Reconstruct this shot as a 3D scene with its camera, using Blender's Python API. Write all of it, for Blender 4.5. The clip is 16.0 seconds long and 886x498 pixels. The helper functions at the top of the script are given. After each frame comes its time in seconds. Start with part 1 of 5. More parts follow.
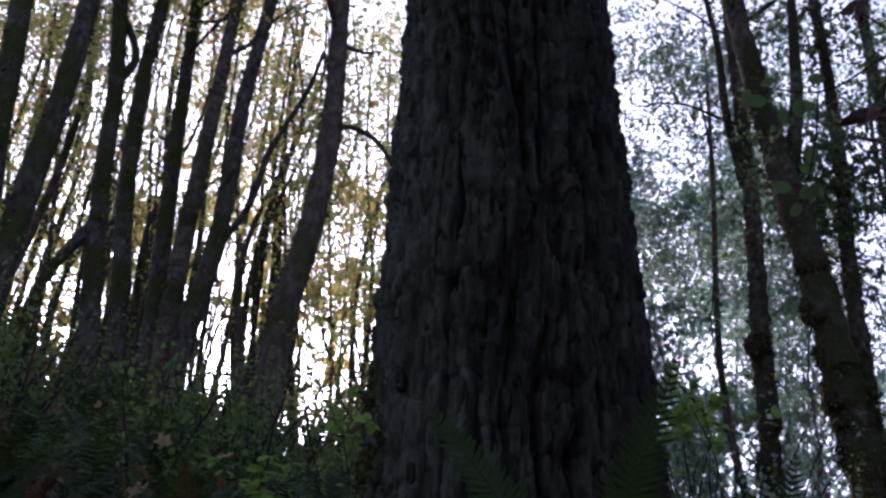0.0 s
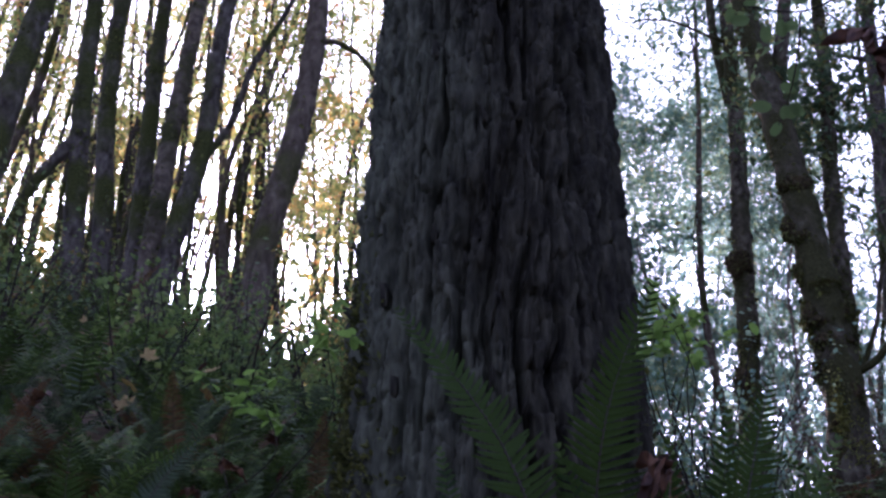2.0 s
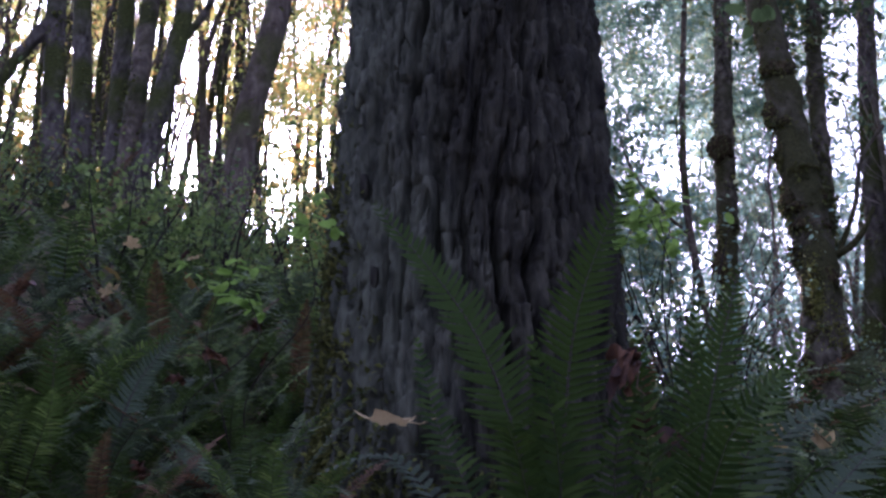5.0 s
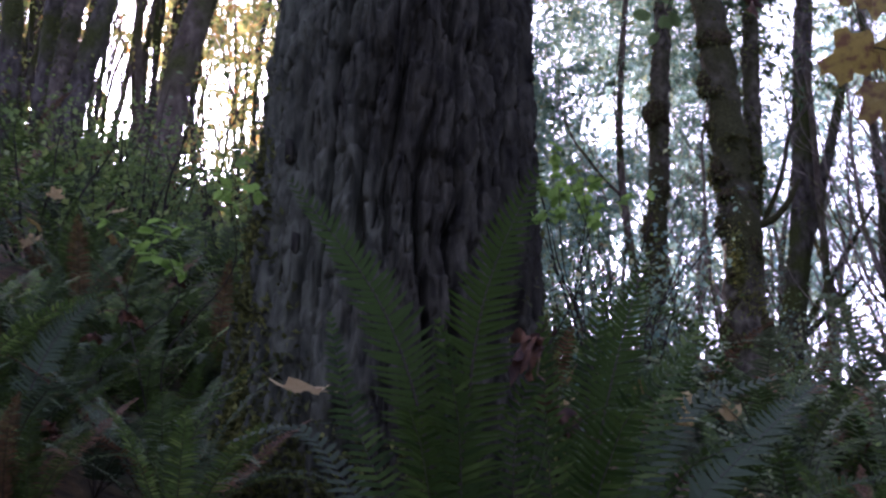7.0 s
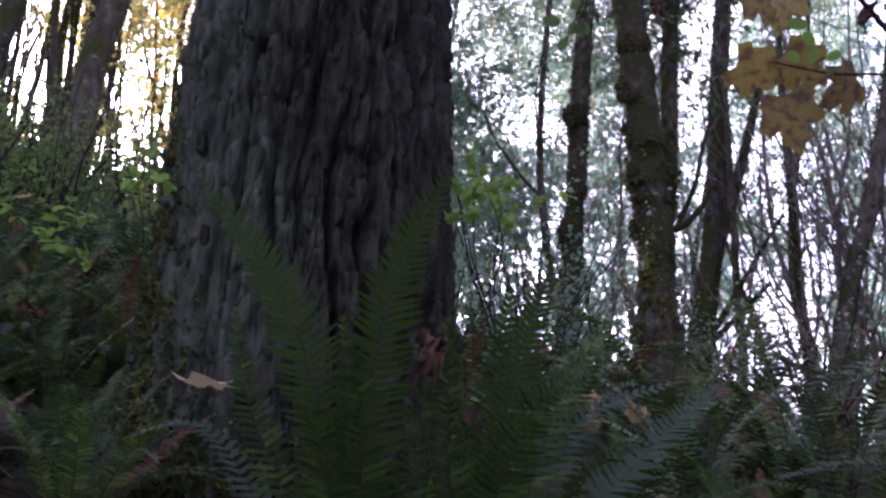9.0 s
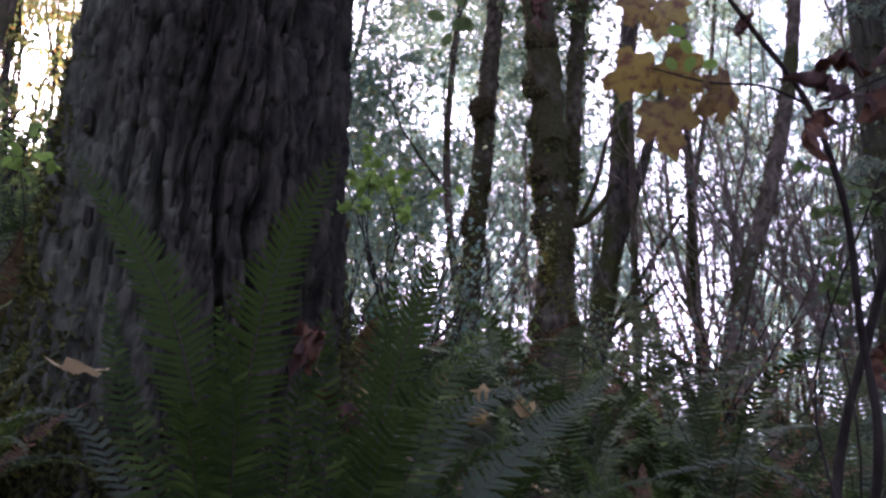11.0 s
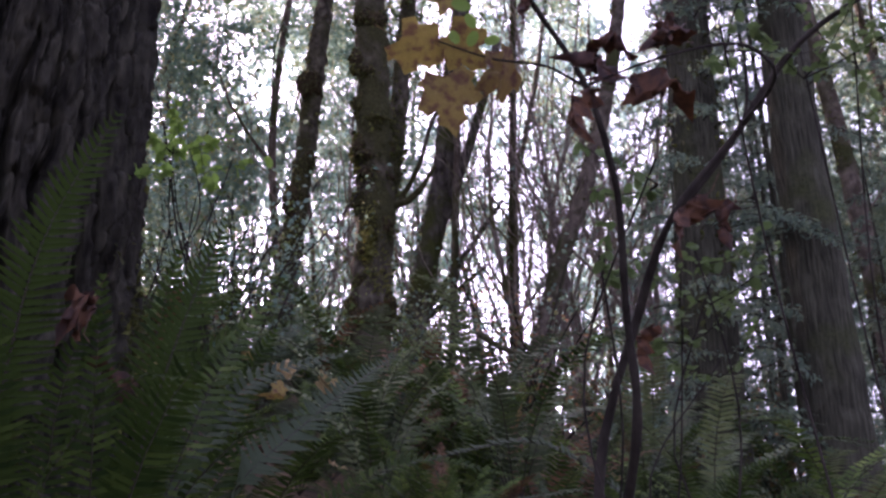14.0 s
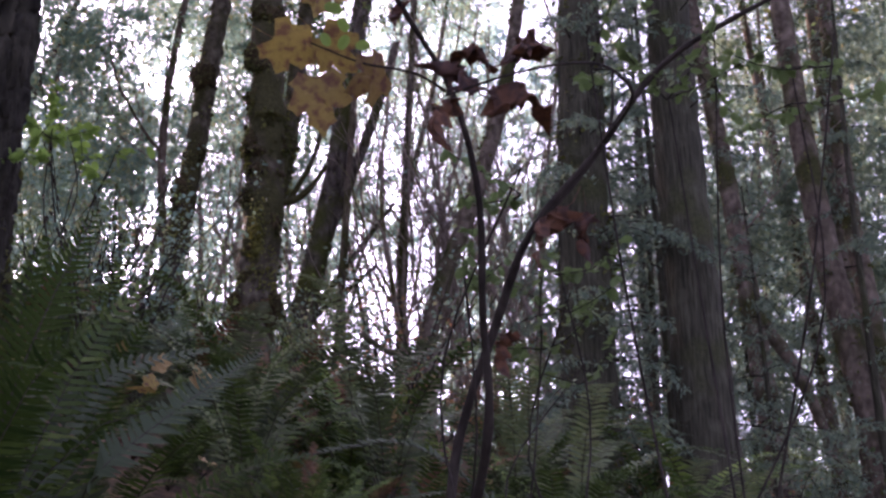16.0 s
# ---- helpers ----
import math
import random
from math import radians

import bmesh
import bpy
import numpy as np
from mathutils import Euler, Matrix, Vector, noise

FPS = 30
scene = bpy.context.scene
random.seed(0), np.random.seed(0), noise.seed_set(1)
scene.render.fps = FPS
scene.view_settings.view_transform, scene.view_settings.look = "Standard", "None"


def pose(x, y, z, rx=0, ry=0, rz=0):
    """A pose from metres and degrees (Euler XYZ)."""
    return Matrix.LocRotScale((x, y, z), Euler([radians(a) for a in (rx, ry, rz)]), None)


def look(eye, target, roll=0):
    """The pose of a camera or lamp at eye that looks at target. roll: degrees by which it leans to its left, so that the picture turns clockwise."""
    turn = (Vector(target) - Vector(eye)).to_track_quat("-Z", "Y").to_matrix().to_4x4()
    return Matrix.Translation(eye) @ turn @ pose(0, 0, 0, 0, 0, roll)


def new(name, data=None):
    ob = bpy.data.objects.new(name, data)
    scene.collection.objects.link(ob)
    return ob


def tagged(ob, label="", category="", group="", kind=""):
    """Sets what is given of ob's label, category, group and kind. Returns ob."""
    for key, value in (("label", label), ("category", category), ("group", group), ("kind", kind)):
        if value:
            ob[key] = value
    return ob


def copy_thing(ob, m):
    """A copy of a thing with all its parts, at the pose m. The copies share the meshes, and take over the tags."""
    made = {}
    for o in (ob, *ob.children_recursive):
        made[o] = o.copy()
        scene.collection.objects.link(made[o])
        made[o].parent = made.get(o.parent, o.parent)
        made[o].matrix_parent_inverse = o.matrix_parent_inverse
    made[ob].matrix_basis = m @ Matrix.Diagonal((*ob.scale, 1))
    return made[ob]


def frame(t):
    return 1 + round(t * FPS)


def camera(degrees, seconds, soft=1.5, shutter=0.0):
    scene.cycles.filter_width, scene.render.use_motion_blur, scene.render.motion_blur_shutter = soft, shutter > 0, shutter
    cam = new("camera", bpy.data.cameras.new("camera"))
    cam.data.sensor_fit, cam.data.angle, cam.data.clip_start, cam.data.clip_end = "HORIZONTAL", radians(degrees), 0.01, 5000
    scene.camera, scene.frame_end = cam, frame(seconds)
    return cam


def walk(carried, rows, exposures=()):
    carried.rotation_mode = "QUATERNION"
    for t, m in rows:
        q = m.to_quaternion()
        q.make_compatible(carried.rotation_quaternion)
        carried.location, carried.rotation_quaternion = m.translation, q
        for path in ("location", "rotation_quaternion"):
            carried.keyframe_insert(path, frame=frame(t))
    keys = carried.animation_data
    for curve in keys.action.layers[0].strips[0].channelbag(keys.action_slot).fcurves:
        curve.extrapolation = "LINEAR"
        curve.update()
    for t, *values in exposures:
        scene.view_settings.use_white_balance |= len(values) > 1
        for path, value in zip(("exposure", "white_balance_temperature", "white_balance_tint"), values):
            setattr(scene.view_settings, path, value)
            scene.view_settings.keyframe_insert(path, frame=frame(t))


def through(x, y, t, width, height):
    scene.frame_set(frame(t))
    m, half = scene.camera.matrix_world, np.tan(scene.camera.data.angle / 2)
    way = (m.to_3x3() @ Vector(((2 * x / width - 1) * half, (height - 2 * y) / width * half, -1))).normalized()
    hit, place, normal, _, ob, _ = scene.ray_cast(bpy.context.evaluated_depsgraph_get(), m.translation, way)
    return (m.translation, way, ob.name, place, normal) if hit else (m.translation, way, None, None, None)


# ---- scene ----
# ---- camera and its walk ----
cam = camera(42.4, 16.0, soft=2.7)
# seconds, eye, yaw, pitch, lean to the left
ROWS = [
    (0, -0.0000, 0.0000, 1.2000, 0.000, 36.264, 1.313),
    (0.5, 0.0026, -0.0148, 1.1941, -0.724, 34.775, 0.819),
    (1, 0.0035, -0.0146, 1.1937, -0.985, 33.799, 0.821),
    (1.5, 0.0001, -0.0179, 1.1926, -0.882, 33.267, 0.969),
    (2, 0.0016, -0.0206, 1.1868, -1.051, 32.116, 0.956),
    (2.5, 0.0022, -0.0214, 1.1870, -1.322, 31.100, 0.855),
    (3, -0.0005, -0.0191, 1.1880, -1.613, 30.204, 0.857),
    (3.5, 0.0021, -0.0256, 1.1792, -2.031, 29.289, 0.672),
    (4, 0.0016, -0.0271, 1.1742, -1.961, 28.406, 0.446),
    (6.5, 0.0572, -0.1654, 1.2382, -4.033, 23.817, 0.985),
    (7, 0.0684, -0.1600, 1.2426, -5.601, 23.717, 1.201),
    (7.5, 0.0757, -0.1620, 1.2475, -6.520, 23.572, 1.583),
    (8, 0.0796, -0.1662, 1.2504, -7.568, 23.955, 1.594),
    (8.5, 0.0854, -0.1641, 1.2525, -8.792, 23.701, 1.369),
    (9, 0.0983, -0.1590, 1.2556, -10.001, 23.559, 1.101),
    (11.5, 0.1750, -0.1592, 1.2768, -16.734, 22.956, 0.682),
    (12, 0.1932, -0.1602, 1.2749, -18.531, 22.975, 0.298),
    (12.5, 0.2069, -0.1541, 1.2746, -19.976, 22.862, 0.480),
    (13, 0.2201, -0.1516, 1.2743, -21.261, 22.549, 0.337),
    (13.5, 0.2374, -0.1529, 1.2734, -22.594, 22.351, 0.072),
    (14, 0.2611, -0.1524, 1.2733, -24.409, 22.143, -0.196),
    (14.5, 0.2755, -0.1573, 1.2752, -26.388, 22.353, -0.096),
    (15, 0.2805, -0.1689, 1.2762, -27.767, 22.433, -0.080),
    (15.5, 0.2839, -0.1920, 1.2656, -28.801, 22.399, 0.179),
    (16, 0.2945, -0.2090, 1.2577, -30.198, 22.261, 0.142),
]


def aimed(x, y, z, yaw, pitch, lean):
    return pose(x, y, z, 0, 0, yaw) @ pose(0, 0, 0, 90 + pitch) @ pose(0, 0, 0, 0, 0, lean)


walk(cam, [(r[0], aimed(*r[1:])) for r in ROWS],
     exposures=[(0.0, 1.37, 5250, 35), (1.2, 1.96, 5210, 38), (2.5, 2.54, 5150, 41), (4.0, 2.67, 5180, 43), (9.0, 2.68, 5520, 45), (12.0, 2.73, 5770, 47), (16.0, 2.8, 5950, 51)])

# ---- sky and sun ----
SUN_AZ, SUN_EL = radians(14), radians(21)
world = bpy.data.worlds.new("sky")
scene.world = world
world.use_nodes = True
wn = world.node_tree.nodes
sky = wn.new("ShaderNodeTexSky")
sky.sky_type, sky.sun_disc = "NISHITA", False
sky.sun_elevation, sky.sun_rotation = SUN_EL, 2 * math.pi - SUN_AZ
sky.air_density, sky.dust_density, sky.ozone_density = 0.6, 4.5, 0.6
wn["Background"].inputs["Strength"].default_value = 0.15
# a thin white overcast takes most of the blue out of the sky
veil = wn.new("ShaderNodeHueSaturation")
veil.inputs["Saturation"].default_value = 0.45
world.node_tree.links.new(sky.outputs[0], veil.inputs["Color"])
world.node_tree.links.new(veil.outputs[0], wn["Background"].inputs["Color"])
sun = new("sun", bpy.data.lights.new("sun", "SUN"))
sun.data.energy, sun.data.angle, sun.data.color = 4.2, radians(0.6), (1.0, 0.78, 0.5)
way = Vector((-math.sin(SUN_AZ) * math.cos(SUN_EL), math.cos(SUN_AZ) * math.cos(SUN_EL), math.sin(SUN_EL)))
sun.matrix_world = look(way * 60, (0, 0, 0))


# ---- helpers for shapes ----
def lattice(ix, iy, iz, seed):
    h = (ix.astype(np.int64) * 73856093) ^ (iy.astype(np.int64) * 19349663) ^ (iz.astype(np.int64) * 83492791) ^ (seed * 2654435)
    h = (h ^ (h >> 13)) * 1274126177 & 0x7FFFFFFF
    return ((h ^ (h >> 16)) & 0xFFFFF) / 1048575.0


def grain(p, seed=0):
    """Smooth noise from 0 to 1 at the points p (n, 3)."""
    i = np.floor(p).astype(np.int64)
    w = p - i
    w = w * w * (3 - 2 * w)
    out = 0
    for dx in (0, 1):
        for dy in (0, 1):
            for dz in (0, 1):
                k = np.where(dx, w[:, 0], 1 - w[:, 0]) * np.where(dy, w[:, 1], 1 - w[:, 1]) * np.where(dz, w[:, 2], 1 - w[:, 2])
                out = out + k * lattice(i[:, 0] + dx, i[:, 1] + dy, i[:, 2] + dz, seed)
    return out


def rough(p, seed=0, octaves=3):
    out, a = 0, 0.5
    for o in range(octaves):
        out = out + a * grain(p * 2.0 ** o, seed + o)
        a *= 0.5
    return out


def mesh(name, verts, faces, material, smooth=True):
    me = bpy.data.meshes.new(name)
    me.from_pydata([tuple(v) for v in np.asarray(verts).tolist()], [], faces if isinstance(faces, list) else faces.tolist())
    if smooth:
        me.polygons.foreach_set("use_smooth", [True] * len(me.polygons))
    for m in material if isinstance(material, (list, tuple)) else [material]:
        me.materials.append(m)
    me.update()
    return me


def part(name, me, parent, label=""):
    ob = new(name, me)
    ob.parent = parent
    if label:
        tagged(ob, label)
    return ob


def thing(name, where, label, category, group="", kind=""):
    ob = new(name)
    ob.location = where
    return tagged(ob, label, category, group, kind)


def smooth_path(points, n):
    """n points along a smooth curve through the control points."""
    p = np.array(points, float)
    s = np.r_[0, np.cumsum(np.linalg.norm(np.diff(p, axis=0), axis=1))]
    m = np.gradient(p, s, axis=0)
    u = np.linspace(0, s[-1], n)
    k = np.clip(np.searchsorted(s, u) - 1, 0, len(p) - 2)
    h = (s[k + 1] - s[k])[:, None]
    w = ((u - s[k])[:, None]) / h
    return ((2 * w ** 3 - 3 * w ** 2 + 1) * p[k] + (w ** 3 - 2 * w ** 2 + w) * h * m[k]
            + (-2 * w ** 3 + 3 * w ** 2) * p[k + 1] + (w ** 3 - w ** 2) * h * m[k + 1])


def tube(path, radii, sides=10, lumps=0.0, lump_size=0.3, seed=0):
    """A round stem along a path, with a bumpy skin; vertices and faces."""
    path, radii = np.asarray(path, float), np.asarray(radii, float)
    n = len(path)
    tan = np.gradient(path, axis=0)
    tan /= np.linalg.norm(tan, axis=1, keepdims=True)
    side = np.cross(tan, np.where(np.abs(tan[:, 2:]) > 0.9, [[0.0, 1.0, 0.0]], [[0.0, 0.0, 1.0]]) if np.abs(tan[:, 2]).max() <= 0.9 else [[0.31, 0.95, 0.02]])
    side /= np.linalg.norm(side, axis=1, keepdims=True)
    up = np.cross(side, tan)
    a = np.linspace(0, 2 * math.pi, sides, endpoint=False)
    d = side[:, None] * np.cos(a)[None, :, None] + up[:, None] * np.sin(a)[None, :, None]
    r = np.repeat(radii[:, None], sides, 1)
    if lumps:
        q = (path[:, None] + d * radii[:, None, None]).reshape(-1, 3)
        r = r * (1 + lumps * (rough(q / lump_size, seed) * 2.2 - 0.95).reshape(n, sides))
    v = (path[:, None] + d * r[..., None]).reshape(-1, 3)
    i, j = np.meshgrid(np.arange(n - 1), np.arange(sides), indexing="ij")
    k = (j + 1) % sides
    f = np.stack([i * sides + j, i * sides + k, (i + 1) * sides + k, (i + 1) * sides + j], -1).reshape(-1, 4)
    return v, f


def joined(bits):
    """Several (vertices, faces) as one."""
    vs, fs, n = [], [], 0
    for v, f in bits:
        vs.append(np.asarray(v))
        fs += [[i + n for i in q] for q in (f if isinstance(f, list) else f.tolist())]
        n += len(v)
    return np.concatenate(vs), fs


def leaf_cloud(points, size, seed, droop=0.5, wide=0.6, far=False):
    """One folded pointed leaf at each point; a plain three-cornered one where it is far off."""
    rng = np.random.default_rng(seed)
    n = len(points)
    s = size * rng.uniform(0.6, 1.35, n)[:, None]
    a = rng.uniform(0, 2 * math.pi, n)
    t = rng.normal(0, 0.55, n) - droop
    along = np.stack([np.cos(a) * np.cos(t), np.sin(a) * np.cos(t), np.sin(t)], -1)
    ref = rng.normal(size=(n, 3)) * 0.5 + [0, 0, 1]
    side = np.cross(along, ref)
    side /= np.linalg.norm(side, axis=1, keepdims=True)
    nor = np.cross(side, along)
    c = np.asarray(points)
    if far:
        v = np.stack([c - s * side * wide * 0.5, c + s * side * wide * 0.5, c + s * along], 1)
        return v.reshape(-1, 3), np.arange(3 * n).reshape(-1, 3)
    v = np.stack([c, c + s * (along * 0.45 + side * wide * 0.5 + nor * 0.1), c + s * along, c + s * (along * 0.45 - side * wide * 0.5 + nor * 0.1)], 1)
    b = np.arange(n)[:, None] * 4
    f = np.concatenate([b + [0, 1, 2], b + [0, 2, 3]], 0)
    return v.reshape(-1, 3), f


# ---- materials ----
def nodes_of(name, roughness=0.8):
    m = bpy.data.materials.new(name)
    m.use_nodes = True
    t = m.node_tree
    b = t.nodes["Principled BSDF"]
    b.inputs["Roughness"].default_value = roughness
    b.inputs["Specular IOR Level"].default_value = 0.3
    return m, t, b


def noise_node(t, scale, detail=5.0, stretch=(1, 1, 1), space="Object"):
    c, g, n = t.nodes.new("ShaderNodeTexCoord"), t.nodes.new("ShaderNodeMapping"), t.nodes.new("ShaderNodeTexNoise")
    g.inputs["Scale"].default_value = stretch
    n.inputs["Scale"].default_value, n.inputs["Detail"].default_value = scale, detail
    t.links.new(c.outputs[space], g.inputs[0])
    t.links.new(g.outputs[0], n.inputs["Vector"])
    return n


def ramp_node(t, source, stops):
    r = t.nodes.new("ShaderNodeValToRGB")
    e = r.color_ramp.elements
    while len(e) < len(stops):
        e.new(0.5)
    for k, (at, c) in zip(e, stops):
        k.position, k.color = at, (*c, 1)
    t.links.new(source, r.inputs[0])
    return r


def mixed(t, a, b, factor, mode="MIX"):
    m = t.nodes.new("ShaderNodeMix")
    m.data_type, m.blend_type = "RGBA", mode
    if isinstance(factor, float):
        m.inputs[0].default_value = factor
    else:
        t.links.new(factor, m.inputs[0])
    t.links.new(a, m.inputs[6])
    t.links.new(b, m.inputs[7])
    return m.outputs[2]


def bump(t, b, source, distance, strength=0.6):
    n = t.nodes.new("ShaderNodeBump")
    n.inputs["Distance"].default_value, n.inputs["Strength"].default_value = distance, strength
    t.links.new(source, n.inputs["Height"])
    t.links.new(n.outputs[0], b.inputs["Normal"])


def bark(name, dark, light, moss, moss_from, scale=9.0, stretch=(1, 1, 0.25), relief=0.012, lit_algae=None):
    """Bark with a grain along the trunk, pale lichen blotches and moss of its own shape."""
    m, t, b = nodes_of(name, 0.88)
    b.inputs["Specular IOR Level"].default_value = 0.1
    fine = noise_node(t, scale, 8, stretch)
    base = ramp_node(t, fine.outputs[0], [(0.33, dark), (0.52, [0.6 * a + 0.4 * c for a, c in zip(dark, light)]), (0.72, light)])
    blotch = noise_node(t, 4.5, 8)
    green = noise_node(t, 1.1, 9)
    fluff = noise_node(t, 40, 4)
    pale = ramp_node(t, blotch.outputs[0], [(0.54, (0, 0, 0)), (0.62, (0.4, 0.4, 0.4))])
    lich = ramp_node(t, fluff.outputs[0], [(0.3, [c * 0.8 for c in light]), (0.7, [min(c * 1.25, 0.5) for c in light])])
    col = mixed(t, base.outputs[0], lich.outputs[0], pale.outputs[0])
    mk = ramp_node(t, green.outputs[0], [(moss_from, (0, 0, 0)), (moss_from + 0.09, (1, 1, 1))])
    mc = ramp_node(t, fluff.outputs[0], [(0.3, [c * 0.45 for c in moss]), (0.7, moss)])
    col = mixed(t, col, mc.outputs[0], mk.outputs[0])
    if lit_algae:
        # grey-green growth, paled to paint light on the side towards negative x, ragged border
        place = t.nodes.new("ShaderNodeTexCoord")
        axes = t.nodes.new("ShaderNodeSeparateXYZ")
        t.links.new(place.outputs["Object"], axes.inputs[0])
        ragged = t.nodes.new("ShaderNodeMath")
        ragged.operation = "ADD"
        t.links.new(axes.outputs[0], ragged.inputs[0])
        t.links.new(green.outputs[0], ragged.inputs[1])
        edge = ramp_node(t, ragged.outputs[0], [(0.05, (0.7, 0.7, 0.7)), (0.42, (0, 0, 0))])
        skin = ramp_node(t, fine.outputs[0], [(0.36, [c * 0.3 for c in lit_algae]), (0.62, lit_algae)])
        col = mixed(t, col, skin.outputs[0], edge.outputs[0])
    t.links.new(col, b.inputs["Base Color"])
    bump(t, b, fine.outputs[0], relief, 1.0)
    return m


def foliage(name, stops, through=0.45, roughness=0.5, blotch=None, fronds=False, gloss=0.3):
    """Leaves: colours vary from leaf to leaf, and light comes through them."""
    m, t, b = nodes_of(name, roughness)
    g = t.nodes.new("ShaderNodeNewGeometry")
    c = ramp_node(t, g.outputs["Random Per Island"], stops).outputs[0]
    spot = noise_node(t, 35, 3)
    tone = ramp_node(t, spot.outputs[0], [(0.3, (0.7, 0.68, 0.6)), (0.65, (1, 1, 1))])
    c = mixed(t, c, tone.outputs[0], 0.8, "MULTIPLY")
    if fronds:
        # random tone for each frond: dark gaps, yellowish and bluish highlights painted in
        frond = t.nodes.new("ShaderNodeObjectInfo")
        frond_contrast = ramp_node(t, frond.outputs["Random"], [(0.0, (0.42, 0.45, 0.36)), (0.5, (0.85, 0.85, 0.8)), (0.8, (1.15, 1.12, 0.95)), (1.0, (1.9, 1.75, 1.7))])
        c = mixed(t, c, frond_contrast.outputs[0], 1.0, "MULTIPLY")
    if blotch:
        own = t.nodes.new("ShaderNodeObjectInfo")
        big = noise_node(t, 4.5, 4)
        edge = ramp_node(t, big.outputs[0], [(0.46, (0, 0, 0)), (0.6, (1, 1, 1))])
        rust = t.nodes.new("ShaderNodeRGB")
        rust.outputs[0].default_value = (*blotch, 1)
        c = mixed(t, c, rust.outputs[0], edge.outputs[0])
        shade = ramp_node(t, own.outputs["Random"], [(0.0, (0.55, 0.47, 0.5)), (1.0, (1.2, 1.18, 1.0))])
        c = mixed(t, c, shade.outputs[0], 0.9, "MULTIPLY")
    t.links.new(c, b.inputs["Base Color"])
    b.inputs["Specular IOR Level"].default_value = gloss
    tr = t.nodes.new("ShaderNodeBsdfTranslucent")
    t.links.new(c, tr.inputs[0])
    mx = t.nodes.new("ShaderNodeMixShader")
    mx.inputs[0].default_value = through
    t.links.new(b.outputs[0], mx.inputs[1])
    t.links.new(tr.outputs[0], mx.inputs[2])
    t.links.new(mx.outputs[0], t.nodes["Material Output"].inputs[0])
    return m


# the last colour is growth and painted light on one side of the trunk
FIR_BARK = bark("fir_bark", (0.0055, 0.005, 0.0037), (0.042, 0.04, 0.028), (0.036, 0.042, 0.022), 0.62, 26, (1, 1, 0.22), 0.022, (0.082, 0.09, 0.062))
ALDER_BARK = bark("alder_bark", (0.035, 0.027, 0.019), (0.115, 0.096, 0.074), (0.05, 0.054, 0.016), 0.5, 12, (1, 1, 0.5), 0.02)
DARK_ALDER_BARK = bark("dark_alder_bark", (0.016, 0.0125, 0.0095), (0.105, 0.095, 0.08), (0.045, 0.052, 0.014), 0.47, 14, (1, 1, 0.5), 0.025)
PALE_BARK = bark("pale_bark", (0.045, 0.036, 0.027), (0.15, 0.128, 0.1), (0.045, 0.05, 0.018), 0.5, 12, (1, 1, 0.7), 0.015)
MOSSY_BARK = bark("mossy_bark", (0.02, 0.016, 0.0105), (0.105, 0.095, 0.068), (0.038, 0.038, 0.014), 0.45, 14, (1, 1, 0.7), 0.025)
GREY_BARK = bark("grey_bark", (0.018, 0.0175, 0.012), (0.07, 0.072, 0.049), (0.045, 0.052, 0.022), 0.54, 55, (1, 1, 0.07), 0.03)
TWIG_BARK = bark("twig_bark", (0.01, 0.008, 0.0065), (0.036, 0.031, 0.025), (0.05, 0.06, 0.02), 0.6, 40, (1, 1, 0.5), 0.004)
# autumn colours, paled a little to put haze into them
LEAF_YELLOW = foliage("autumn_leaf", [(0.0, (0.2, 0.28, 0.08)), (0.5, (0.34, 0.38, 0.12)), (0.75, (0.48, 0.42, 0.14)), (0.92, (0.56, 0.36, 0.12)), (1.0, (0.54, 0.24, 0.08))], 0.8)
LEAF_GREEN = foliage("green_leaf", [(0.0, (0.05, 0.09, 0.045)), (0.5, (0.085, 0.135, 0.065)), (0.85, (0.12, 0.165, 0.06)), (1.0, (0.22, 0.18, 0.05))], 0.6)
# haze painted into far leaves: paler and more teal than the green leaf
HAZED_LEAF = foliage("hazed_far_leaf", [(0.0, (0.1, 0.185, 0.15)), (0.5, (0.16, 0.255, 0.205)), (0.85, (0.2, 0.285, 0.18)), (1.0, (0.3, 0.29, 0.13))], 0.7)
HAZE_GREEN = foliage("hazed_distant_leaf", [(0.0, (0.14, 0.235, 0.225)), (0.6, (0.19, 0.29, 0.275)), (1.0, (0.25, 0.34, 0.295))], 0.7)
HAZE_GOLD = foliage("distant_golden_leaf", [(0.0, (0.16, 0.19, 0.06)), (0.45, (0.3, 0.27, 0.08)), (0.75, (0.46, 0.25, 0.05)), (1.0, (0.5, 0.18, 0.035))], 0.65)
NEEDLE = foliage("conifer_spray", [(0.0, (0.085, 0.135, 0.1)), (0.6, (0.14, 0.2, 0.145)), (1.0, (0.19, 0.24, 0.14))], 0.55)
FERN = foliage("fern_frond", [(0.0, (0.034, 0.064, 0.016)), (0.6, (0.064, 0.11, 0.027)), (1.0, (0.12, 0.175, 0.05))], 0.4, 0.55, fronds=True, gloss=0.2)
FERN_DARK = foliage("deep_fern_frond", [(0.0, (0.014, 0.03, 0.007)), (0.6, (0.03, 0.054, 0.01)), (1.0, (0.052, 0.085, 0.018))], 0.4, 0.6, gloss=0.08)
# pale underside tone, with caught light and sheen put into the colour
FERN_PALE = foliage("lit_fern_underside", [(0.0, (0.048, 0.08, 0.045)), (1.0, (0.095, 0.135, 0.078))], 0.35, 0.6, fronds=True)
FERN_BROWN = foliage("withered_frond", [(0.0, (0.075, 0.038, 0.019)), (1.0, (0.16, 0.088, 0.042))], 0.3, 0.7)
